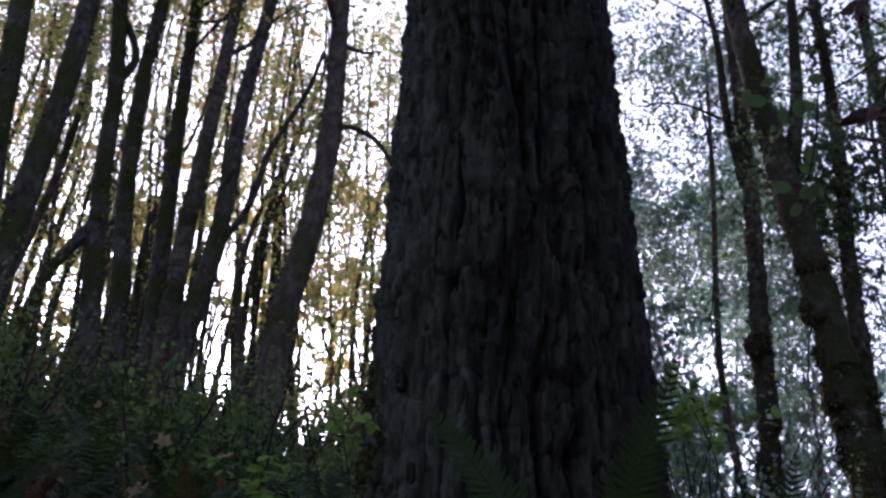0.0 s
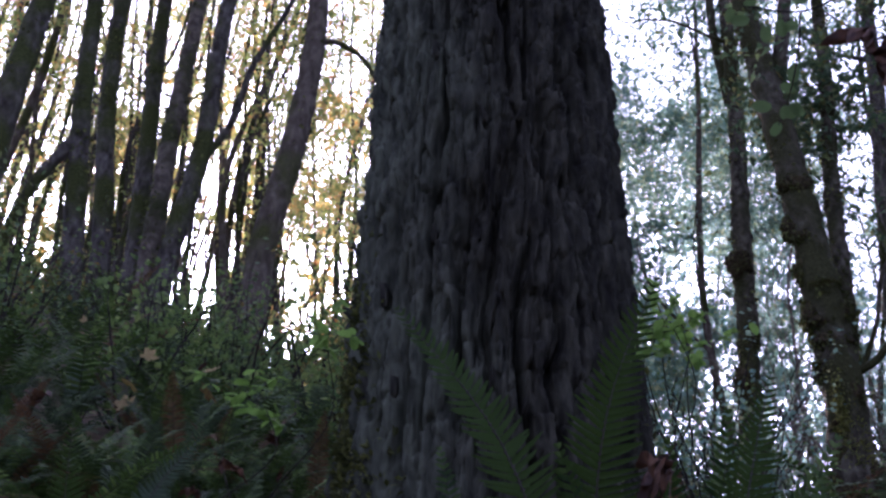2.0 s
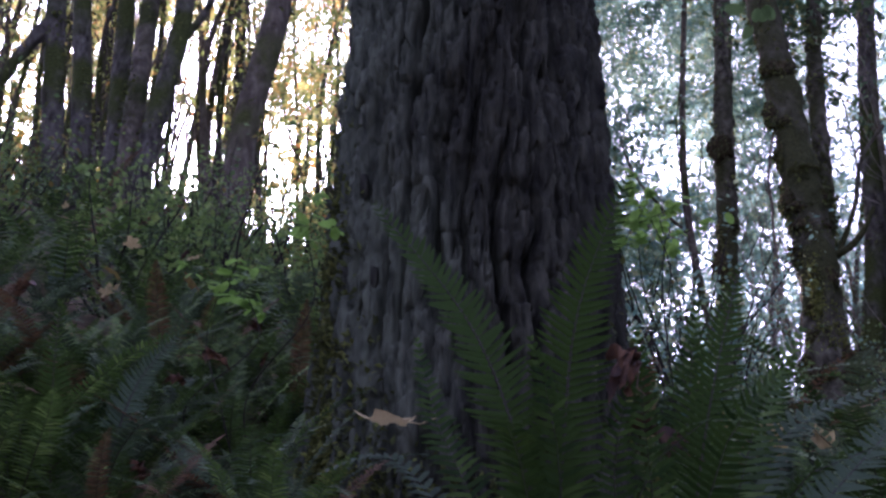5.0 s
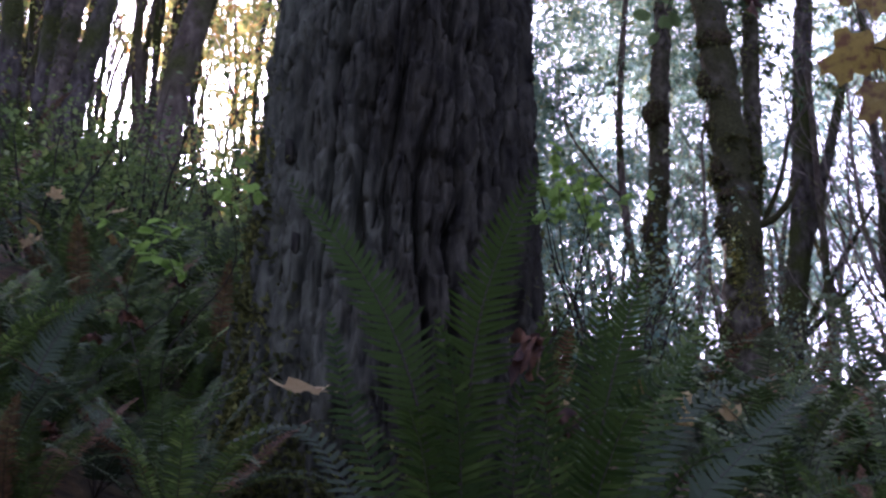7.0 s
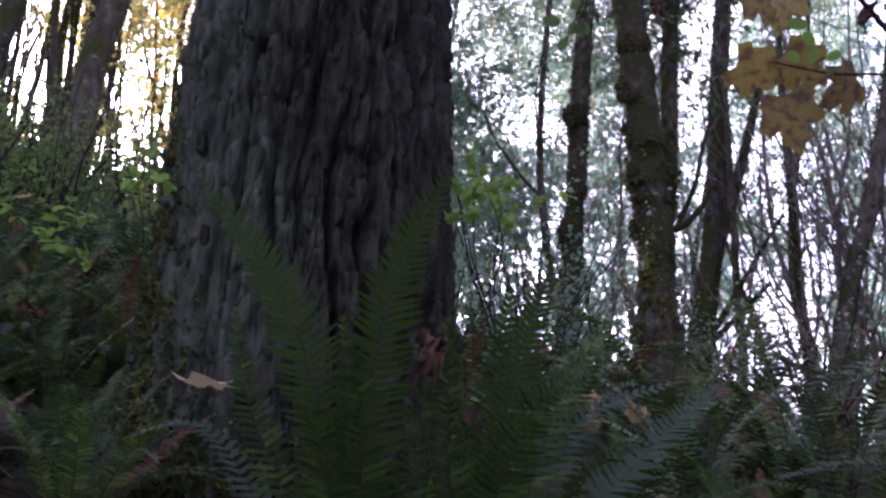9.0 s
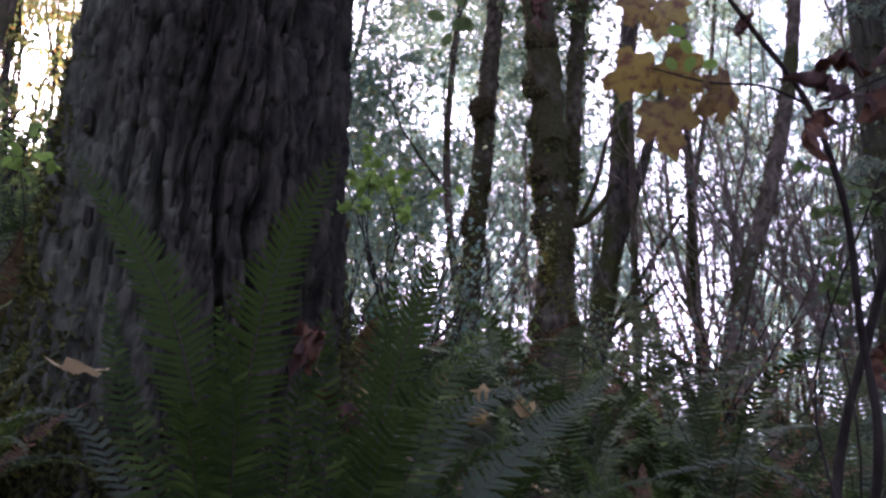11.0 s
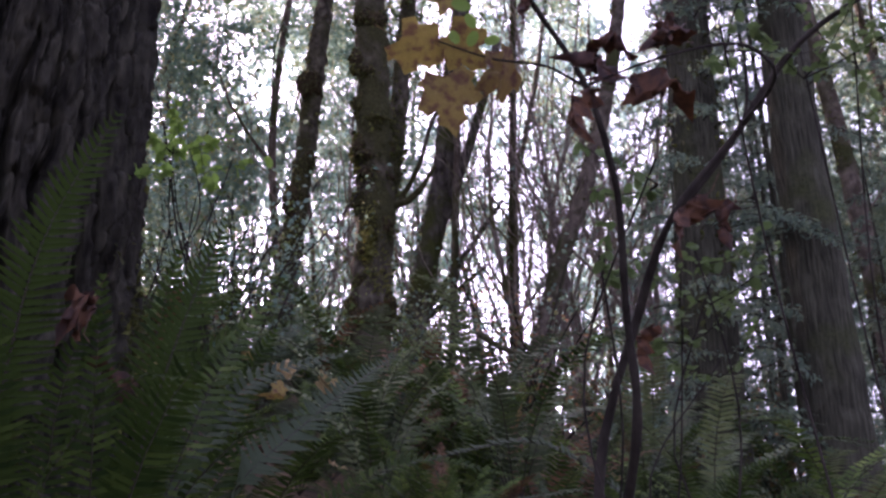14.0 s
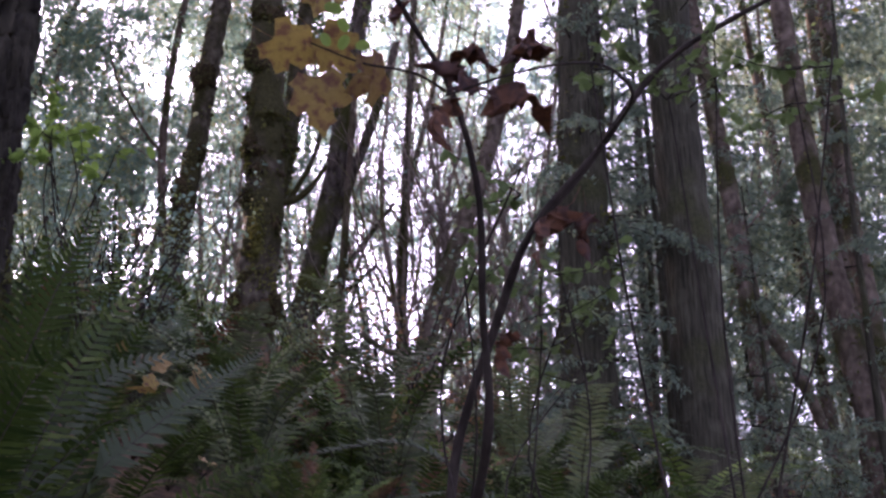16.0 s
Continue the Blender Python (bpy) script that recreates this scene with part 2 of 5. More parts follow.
DEAD_LEAF = foliage("dead_leaf", [(0.0, (0.042, 0.016, 0.01)), (0.5, (0.075, 0.032, 0.016)), (1.0, (0.14, 0.07, 0.034))], 0.2, 0.7, (0.035, 0.016, 0.011))
TAN_LEAF = foliage("tan_leaf", [(0.0, (0.4, 0.3, 0.15)), (1.0, (0.5, 0.39, 0.21))], 0.4, 0.7)
FERN_GREY = foliage("grey_green_frond", [(0.0, (0.075, 0.11, 0.055)), (1.0, (0.13, 0.165, 0.085))], 0.35, 0.5, fronds=True)
# close pale fronds: the same painted sheen, darker
FERN_SILVER = foliage("silvery_frond", [(0.0, (0.03, 0.05, 0.027)), (1.0, (0.055, 0.082, 0.045))], 0.35, 0.6, gloss=0.15)
MAPLE_LEAF = foliage("maple_leaf", [(0.0, (0.2, 0.165, 0.05)), (0.6, (0.25, 0.2, 0.06)), (1.0, (0.15, 0.1, 0.055))], 0.45, 0.6, (0.12, 0.065, 0.04))
MOSS = foliage("moss_tuft", [(0.0, (0.03, 0.034, 0.01)), (0.6, (0.055, 0.065, 0.016)), (1.0, (0.12, 0.13, 0.03))], 0.25, 0.9)
MOSS_BROWN = bark("brown_moss", (0.012, 0.009, 0.005), (0.06, 0.046, 0.02), (0.06, 0.062, 0.016), 0.56, 45, (1, 1, 0.6), 0.03)
VINE_BARK = bark("vine_maple_bark", (0.08, 0.066, 0.055), (0.22, 0.185, 0.155), (0.09, 0.09, 0.035), 0.55, 30, (1, 1, 0.5), 0.004)
MOSS_BRIGHT = foliage("bright_moss", [(0.0, (0.08, 0.085, 0.02)), (1.0, (0.19, 0.2, 0.045))], 0.3, 0.9)
LEAF_RED = foliage("reddish_leaf", [(0.0, (0.12, 0.13, 0.06)), (0.5, (0.22, 0.14, 0.08)), (1.0, (0.36, 0.18, 0.09))], 0.6)
OLIVE_LEAF = foliage("olive_leaf", [(0.0, (0.08, 0.12, 0.03)), (0.6, (0.13, 0.145, 0.035)), (1.0, (0.2, 0.13, 0.035))], 0.55)
DIM_LEAF = foliage("dim_spray_leaf", [(0.0, (0.07, 0.12, 0.045)), (0.7, (0.11, 0.17, 0.06)), (1.0, (0.15, 0.2, 0.07))], 0.5)
FRESH_LEAF = foliage("fresh_leaf", [(0.0, (0.1, 0.165, 0.045)), (0.7, (0.16, 0.235, 0.065)), (1.0, (0.22, 0.28, 0.08))], 0.55)
SPRAY_LEAF = foliage("spray_leaf", [(0.0, (0.14, 0.24, 0.05)), (0.7, (0.2, 0.33, 0.07)), (1.0, (0.3, 0.42, 0.09))], 0.72)
STALK = nodes_of("fern_stalk", 0.6)[0]
STALK.node_tree.nodes["Principled BSDF"].inputs["Base Color"].default_value = (0.018, 0.013, 0.008, 1)


def soil_material():
    m, t, b = nodes_of("forest_floor", 0.95)
    litter = noise_node(t, 14, 9)
    broad = noise_node(t, 0.7, 5)
    a = ramp_node(t, litter.outputs[0], [(0.35, (0.03, 0.021, 0.014)), (0.55, (0.1, 0.065, 0.038)), (0.7, (0.2, 0.125, 0.065))])
    g = ramp_node(t, litter.outputs[0], [(0.35, (0.015, 0.02, 0.007)), (0.7, (0.05, 0.06, 0.015))])
    k = ramp_node(t, broad.outputs[0], [(0.45, (0, 0, 0)), (0.6, (1, 1, 1))])
    t.links.new(mixed(t, a.outputs[0], g.outputs[0], k.outputs[0]), b.inputs["Base Color"])
    bump(t, b, litter.outputs[0], 0.03, 0.9)
    return m


SOIL = soil_material()

# ---- the hillside ----
SLOPE = np.linspace(-400, 400, 8001)


def profile(steps, grades):
    rise = np.cumsum(np.interp(SLOPE, steps, grades)) * 0.1
    return rise - np.interp(0, SLOPE, rise)


STEEP = profile([-60, -4, -2, -0.6, 0.2, 0.8, 14, 25, 45, 60, 90], [0, 0.3, 0.12, 0.05, 0.2, 0.56, 0.53, 0.15, 0, -0.2, 0])
GENTLE = profile([-60, -4, -2, -0.6, 0.2, 0.8, 7.5, 11, 18, 30, 45, 70], [0, 0.3, 0.12, 0.05, 0.2, 0.55, 0.5, 0.25, 0.12, 0.02, -0.1, 0])


def ground_at(x, y):
    """Height of the hillside; it climbs away from the path and towards negative x, and levels off sooner towards positive x."""
    x, y = np.asarray(x, float), np.asarray(y, float)
    across = np.where(x < 0, -0.34 * x, -0.16 * x)
    far = 1 / (1 + np.maximum(np.hypot(x, y) - 30, 0) / 30)
    u = (0.5 * y + across * far) / 0.522
    w = np.clip((x + 1) / 5, 0, 1)
    w = w * w * (3 - 2 * w)
    return np.interp(u, SLOPE, STEEP) * (1 - w) + np.interp(u, SLOPE, GENTLE) * w


def build_ground():
    k = np.sinh(np.linspace(-1, 1, 190) * 6.6) / math.sinh(6.6) * 900
    x, y = np.meshgrid(k, k + 6, indexing="ij")
    p = np.stack([x.ravel(), y.ravel(), 0 * x.ravel()], -1)
    z = ground_at(p[:, 0], p[:, 1])
    near = np.exp(-np.hypot(p[:, 0], p[:, 1]) / 40)
    p[:, 2] = z + near * ((rough(p / 1.3, 5) - 0.45) * 0.3 + (rough(p / 0.25, 9) - 0.45) * 0.06)
    n = len(k)
    i, j = np.meshgrid(np.arange(n - 1), np.arange(n - 1), indexing="ij")
    f = np.stack([i * n + j, (i + 1) * n + j, (i + 1) * n + j + 1, i * n + j + 1], -1).reshape(-1, 4)
    tagged(new("ground", mesh("ground", p, f, SOIL)), "steep forest hillside of dark soil and leaf litter", "ground", kind="structure")


build_ground()


# ---- the great fir ----
def cells(u, v, around, seed):
    """Distance between the nearest two cell centres, and a number of its own for each cell, on a sheet that closes after `around` cells in u."""
    iu, iv = np.floor(u).astype(np.int64), np.floor(v).astype(np.int64)
    best, second, own = np.full(u.shape, 9.0), np.full(u.shape, 9.0), np.zeros(u.shape)
    for du in (-1, 0, 1):
        for dv in (-1, 0, 1):
            cu, cv = iu + du, iv + dv
            w = cu % around
            px = cu + 0.15 + 0.7 * lattice(w, cv, w * 0 + 3, seed)
            py = cv + 0.1 + 0.8 * lattice(w, cv, w * 0 + 7, seed)
            d = np.hypot(u - px, v - py)
            own = np.where(d < best, lattice(w, cv, w * 0 + 11, seed), own)
            second = np.minimum(second, np.maximum(best, d))
            best = np.minimum(best, d)
    return second - best, own


def fir_radius(a, z):
    """Radius of the fir's trunk at an angle and a height over its foot, without its bark relief."""
    low = np.exp(-np.maximum(z, -0.2) / 0.55)
    roots = 0.16 * np.exp(-np.maximum(z, -0.2) / 0.3) * (0.5 + 0.5 * np.cos(a * 5 + 0.6 + 0.3 * np.sin(a * 2)))
    return 0.598 + 0.13 * low - 0.022 * z + roots


def build_fir():
    base = Vector((0.30, 4.10, 1.75))
    fir = thing("fir_tree", base, "huge old fir with deeply furrowed dark grey bark", "tree")
    # finer on the side of the path
    a = np.r_[np.linspace(2.8, 6.6, 440), np.linspace(6.62, 2.78 + 2 * math.pi, 60)]
    around = len(a)
    z = np.r_[np.linspace(-0.3, 5.6, 600), np.linspace(5.7, 26, 40)]
    zz, aa = np.meshgrid(z, a, indexing="ij")
    body = fir_radius(aa, zz)
    wx = np.cos(aa) * 1.6
    wy = np.sin(aa) * 1.6
    p = np.stack([wx.ravel(), wy.ravel(), zz.ravel()], -1)
    sway = (rough(p * [1.5, 1.5, 0.9], 21) - 0.45).reshape(zz.shape)
    sway2 = (rough(p * [5, 5, 2.2], 31) - 0.45).reshape(zz.shape)

    def ridges(count, bend, sharp, seed):
        """Long ridges up the trunk, 0 in the cracks between them and 1 on their backs; a crack closes here and there, so that ridges join."""
        u = aa / (2 * math.pi) * count + bend[0] * sway + bend[1] * sway2
        d = 0.5 - np.abs(u - np.floor(u) - 0.5)
        crack = np.floor(u + 0.5) % count
        open_here = grain(np.stack([crack.ravel() * 7.31, zz.ravel() * 2.1 + crack.ravel() * 3.7, 0 * crack.ravel()], -1), seed).reshape(zz.shape)
        return 1 - (1 - np.clip(d / sharp, 0, 1) ** 0.7) * np.clip((open_here - 0.22) / 0.3, 0, 1)

    deep, middle = ridges(31, (2.0, 1.6), 0.36, 61), ridges(71, (4.2, 3.8), 0.42, 62)
    plates = 60
    flake, chip = cells(aa / (2 * math.pi) * plates + 3.4 * sway + 2.0 * sway2, zz / 0.17 + sway2 * 2, plates, 15)
    fine = (rough(p * [20, 20, 8], 41) - 0.45).reshape(zz.shape)
    grit = (rough(p * [60, 60, 30], 51, 2) - 0.37).reshape(zz.shape)
    relief = 0.085 * deep + 0.03 * middle * (0.35 + deep) + 0.014 * np.clip(flake / 0.2, 0, 1) + 0.034 * (chip - 0.5) + 0.042 * fine + 0.042 * grit
    r = body - 0.128 + relief + 0.02 * sway
    x, y = r * np.cos(aa) - 0.018 * np.clip((2.6 - zz) / 1.6, 0, 1), r * np.sin(aa)
    vts = np.stack([x.ravel(), y.ravel(), zz.ravel()], -1)
    n = len(z)
    i, j = np.meshgrid(np.arange(n - 1), np.arange(around), indexing="ij")
    k = (j + 1) % around
    f = np.stack([i * around + j, i * around + k, (i + 1) * around + k, (i + 1) * around + j], -1).reshape(-1, 4)
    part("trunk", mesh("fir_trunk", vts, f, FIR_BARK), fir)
    rng = np.random.default_rng(5)
    # moss on the lower trunk and roots, in tufts
    for tuft, (a0, z0, wide, high, n) in enumerate([(3.75, 0.35, 0.2, 0.3, 1500), (3.5, 0.9, 0.12, 0.4, 1100), (4.05, 0.2, 0.22, 0.15, 1100), (3.35, 1.5, 0.07, 0.25, 500), (5.9, 0.5, 0.15, 0.25, 700), (4.6, 0.22, 0.3, 0.1, 700)]):
        aa, zz = rng.normal(a0, wide, n), np.abs(rng.normal(z0, high, n))
        rr = fir_radius(aa, zz) - 0.005 + 0.03 * grain(np.stack([aa * 9, zz * 9, aa * 0], -1), 3)
        v, f = leaf_cloud(np.stack([rr * np.cos(aa), rr * np.sin(aa), zz], -1), 0.035, tuft, -0.4, 0.5)
        part("moss", mesh("moss", v, f, MOSS, False), fir, "yellow-green moss on the bark")["kind"] = "stuff"
    # cushions of bright moss that hang at the edge of the roots
    for k, (a0, z0, wide, high, n) in enumerate([(3.72, 0.72, 0.07, 0.12, 500), (3.66, 0.5, 0.09, 0.14, 700), (3.85, 0.3, 0.08, 0.1, 500), (3.45, 1.1, 0.06, 0.16, 350)]):
        aa, zz = rng.normal(a0, wide, n), np.abs(rng.normal(z0, high, n))
        clump = grain(np.stack([aa * 22, zz * 9, aa * 0], -1), 8)
        aa, zz, clump = aa[clump > 0.42], zz[clump > 0.42], clump[clump > 0.42]
        rr = fir_radius(aa, zz) - 0.01 + 0.09 * (clump - 0.42)
        v, f = leaf_cloud(np.stack([rr * np.cos(aa), rr * np.sin(aa), zz], -1), 0.03, 60 + k, 0.7, 0.5)
        part("moss", mesh("moss", v, f, MOSS_BRIGHT, False), fir, "bright yellow-green hanging moss")["kind"] = "stuff"
    # loose bark scales along the ridges
    for i in range(70):
        a, z, h = rng.uniform(3.1, 6.2), rng.uniform(0.4, 5.2), rng.uniform(0.025, 0.06)
        w = h * rng.uniform(0.25, 0.45)
        sheet = np.array([(x * w * (1 - 0.5 * abs(y)), 0.02 * (1 - x * x) + rng.uniform(0, 0.006), y * h) for y in (-1, -0.3, 0.4, 1) for x in (-1, 0, 1)])
        back = sheet * [1, 1, 1] - [0, 0.012, 0]
        q = [[r * 3 + c, r * 3 + c + 1, r * 3 + c + 4, r * 3 + c + 3] for r in range(3) for c in range(2)]
        rim = [0, 1, 2, 5, 8, 11, 10, 9, 6, 3]
        faces = q + [[k + 12 for k in reversed(g)] for g in q] + [[rim[k], rim[k - 1], rim[k - 1] + 12, rim[k] + 12] for k in range(10)]
        ob = part("bark_scale", mesh("bark_scale", np.concatenate([sheet, back]), faces, FIR_BARK), fir)
        rr = float(fir_radius(a, z)) - 0.005
        ob.matrix_basis = pose(rr * math.cos(a), rr * math.sin(a), z, rng.normal(0, 6), rng.normal(0, 8), math.degrees(a) - 90)
    # stub of a dead twig
    v, f = tube([(0.52 * math.cos(3.3), 0.52 * math.sin(3.3), 1.62), (0.58 * math.cos(3.3), 0.58 * math.sin(3.3), 1.63), (0.62 * math.cos(3.3), 0.62 * math.sin(3.3), 1.66)], [0.03, 0.028, 0.015], 8, 0.3, 0.03)
    part("stub", mesh("stub", v, f, FIR_BARK), fir)


build_fir()


# ---- trees of the middle distance ----
def limb(start, heading, length, r0, seed, bend=0.3, n=9):
    rng = np.random.default_rng(seed)
    p, d = [np.array(start, float)], np.array(heading, float)
    for _ in range(n - 1):
        d = d + rng.normal(0, bend * 0.35, 3) + [0, 0, bend * 0.22]
        d /= np.linalg.norm(d)
        p.append(p[-1] + d * length / (n - 1))
    return np.array(p), np.linspace(r0, r0 * 0.25, n)


def build_tree(name, label, points, radius, material, leaf, leaves=900, limbs=7, lumps=0.12, height=15.0, sides=14, seed=1, low=0.35, boughs=(), moss=0):
    pts = [np.array(p) for p in points]
    d = (pts[0] - pts[1]) / (pts[1][2] - pts[0][2])
    foot_z = float(ground_at(pts[0][0], pts[0][1])) - 0.25
    drop = max(pts[0][2] - foot_z, 0.15)
    foot = pts[0] + d * drop * [0.6, 0.6, 1]
    e = (pts[-1] - pts[-2]) / np.linalg.norm(pts[-1] - pts[-2])
    top_z = max(foot_z + height, pts[-1][2] + 2)
    crown = pts[-1] + (e * [0.5, 0.5, 1]) / e[2] * (top_z - pts[-1][2])
    path = smooth_path([foot, *pts, (pts[-1] + crown) / 2, crown], 150)
    w = (path[:, 2] - foot[2]) / (top_z - foot[2])
    rad = radius * (1.12 - 0.75 * w) + radius * 0.35 * np.exp(-(path[:, 2] - foot[2]) / 0.35)
    tree = thing(name, foot, label, "tree")
    v, f = tube(path - foot, rad, sides, lumps, max(radius * 0.8, 0.08), seed)
    part("trunk", mesh("trunk", v, f, material), tree)
    if moss:
        mr = np.random.default_rng(seed + 900)
        low_part = path[:, 2] < foot[2] + 10
        k = mr.integers(0, low_part.sum(), moss)
        a = mr.normal(mr.uniform(0, 6.28), 1.5, moss)
        spot = grain(np.stack([a * 0.9, path[k, 2] * 2.6, a * 0], -1), seed) > 0.5
        k, a = k[spot], a[spot]
        out = np.stack([np.cos(a), np.sin(a), 0 * a], -1)
        q = path[k] - foot + out * (rad[k] * mr.uniform(0.95, 1.16, len(k)))[:, None] + mr.normal(0, 0.03, (len(k), 3)) * [0.3, 0.3, 1]
        v, f = leaf_cloud(q, 0.055, seed, 0.6, 0.7)
        part("moss", mesh("moss", v, f, MOSS, False), tree, "shaggy dark green moss")["kind"] = "stuff"
    for r0, lp in boughs:
        q = smooth_path([np.array(p) - foot for p in lp], 24)
        v, f = tube(q, np.linspace(r0, r0 * 0.55, 24), 10, 0.2, 0.1, seed)
        part("limb", mesh("limb", v, f, material), tree)
    rng = np.random.default_rng(seed)
    tips = []
    for i in range(limbs):
        k = int(150 * (low + (0.96 - low) * (i + rng.uniform()) / limbs))
        a = rng.uniform(0, 2 * math.pi)
        L = rng.uniform(1.2, 3.2) * (1.15 - 0.6 * k / 150)
        lp, lr = limb(path[k] - foot, (math.cos(a), math.sin(a), rng.uniform(0.3, 1.0)), L, rad[k] * rng.uniform(0.25, 0.45), seed * 31 + i)
        v, f = tube(lp, lr, 6, 0.15, 0.1, seed + i)
        part("limb", mesh("limb", v, f, material), tree)
        tips.append(lp[3:])
    if leaves and tips:
        c = np.concatenate(tips)
        q = c[rng.integers(0, len(c), leaves)] + rng.normal(0, 0.42, (leaves, 3))
        v, f = leaf_cloud(q, 0.11, seed)
        part("crown", mesh("crown", v, f, leaf, False), tree)
    return tree


def moss_lump(tree, where, size, seed):
    """A hanging cushion of moss against a trunk, with loose strands on it."""
    rng = np.random.default_rng(seed)
    foot = np.array(tree.location)
    u, w = np.meshgrid(np.linspace(0, math.pi, 13), np.linspace(0, 2 * math.pi, 18, endpoint=False), indexing="ij")
    d = np.stack([np.sin(u) * np.cos(w), np.sin(u) * np.sin(w), np.cos(u)], -1).reshape(-1, 3)
    r = 1 + 0.55 * (rough(d * 2.2 + seed, seed) * 2.2 - 0.95)
    v = d * r[:, None] * np.array(size)
    f = [[i * 18 + j, (i + 1) * 18 + j, (i + 1) * 18 + (j + 1) % 18, i * 18 + (j + 1) % 18] for i in range(12) for j in range(18)]
    centre = np.array(where) - foot
    lump = part("moss_cushion", mesh("moss_cushion", v + centre, f, MOSS_BROWN), tree, "dark brown moss cushion")
    q = v[rng.integers(0, len(v), 420)] * rng.uniform(0.9, 1.12, (420, 1)) + centre
    v, f = leaf_cloud(q, 0.05, seed, 0.9, 0.5)
    part("moss_fringe", mesh("moss_fringe", v, f, MOSS, False), lump)["kind"] = "stuff"


TREES = [
    ("A0", 0.138, [(-4.49, 8.93, 7.77), (-4.63, 8.86, 8.95), (-4.70, 8.82, 9.88), (-4.80, 8.77, 10.98)]),
    ("A1", 0.137, [(-4.25, 9.05, 7.86), (-4.23, 9.06, 8.74), (-4.18, 9.08, 9.81), (-4.18, 9.08, 11.35)]),
    ("A2", 0.111, [(-3.71, 10.35, 7.23), (-3.96, 10.26, 9.52), (-4.08, 10.21, 11.09), (-4.27, 10.14, 12.55)]),
    ("A3", 0.114, [(-3.78, 11.39, 8.15), (-4.04, 11.30, 10.37), (-4.15, 11.26, 12.33), (-4.13, 11.27, 13.83)]),
    ("A4", 0.123, [(-3.70, 12.46, 8.90), (-3.79, 12.44, 10.42), (-3.90, 12.40, 12.67), (-3.98, 12.37, 14.70)]),
    ("A5", 0.120, [(-3.25, 11.55, 8.38), (-3.25, 11.55, 10.08), (-3.19, 11.57, 12.07), (-3.15, 11.58, 14.22)]),
    ("A6", 0.118, [(-2.92, 11.12, 7.97), (-2.76, 11.16, 9.32), (-2.71, 11.18, 11.72), (-2.56, 11.21, 13.82)]),
    ("A7", 0.155, [(-1.87, 10.84, 6.88), (-1.79, 10.85, 8.17), (-1.61, 10.88, 9.31), (-1.49, 10.90, 10.57), (-1.50, 10.90, 13.50)]),
    ("T1", 0.144, [(4.08, 13.26, 5.94), (4.23, 13.22, 7.69), (4.35, 13.18, 9.42), (4.54, 13.12, 11.92)]),
    ("M", 0.19, [(4.10, 10.09, 4.91), (4.13, 10.08, 5.94), (4.09, 10.09, 7.34), (3.99, 10.13, 9.12), (3.89, 10.17, 10.34)]),
    ("M2", 0.106, [(4.48, 11.04, 5.55), (4.69, 10.96, 7.37), (4.78, 10.92, 8.91), (4.95, 10.85, 10.59)]),
    ("R1", 0.175, [(6.47, 14.52, 6.54), (6.78, 14.38, 8.47), (7.00, 14.28, 10.89), (7.29, 14.13, 13.57)]),
    ("R3", 0.080, [(8.76, 15.69, 8.08), (8.79, 15.67, 10.20), (8.86, 15.63, 13.11)]),
    ("R4", 0.115, [(7.16, 11.99, 5.67), (7.38, 11.87, 6.68), (7.67, 11.69, 7.65), (7.90, 11.54, 8.59)]),
    ("Gt", 0.218, [(5.80, 6.91, 2.92), (5.81, 6.90, 4.36), (5.83, 6.89, 5.66), (5.85, 6.87, 7.40)]),
    ("Hh", 0.225, [(6.49, 6.32, 2.89), (6.47, 6.33, 4.07), (6.45, 6.35, 5.59), (6.46, 6.35, 7.31)]),
    ("I1", 0.139, [(10.47, 9.41, 3.77), (10.35, 9.53, 6.79), (10.27, 9.62, 8.26), (10.15, 9.73, 9.86)]),
    ("I2", 0.170, [(10.45, 7.91, 3.89), (10.28, 8.11, 6.00), (10.22, 8.19, 7.31), (10.18, 8.23, 8.89)]),
    ("I3", 0.087, [(13.92, 11.56, 5.82), (13.88, 11.60, 7.48), (13.81, 11.68, 8.87), (13.61, 11.90, 11.37)]),
    ("I4", 0.146, [(12.08, 9.07, 6.12), (12.03, 9.13, 7.74), (12.06, 9.09, 9.94)]),
    ("I5", 0.131, [(12.72, 9.88, 6.89), (12.73, 9.86, 8.65), (12.73, 9.86, 10.97)]),
]
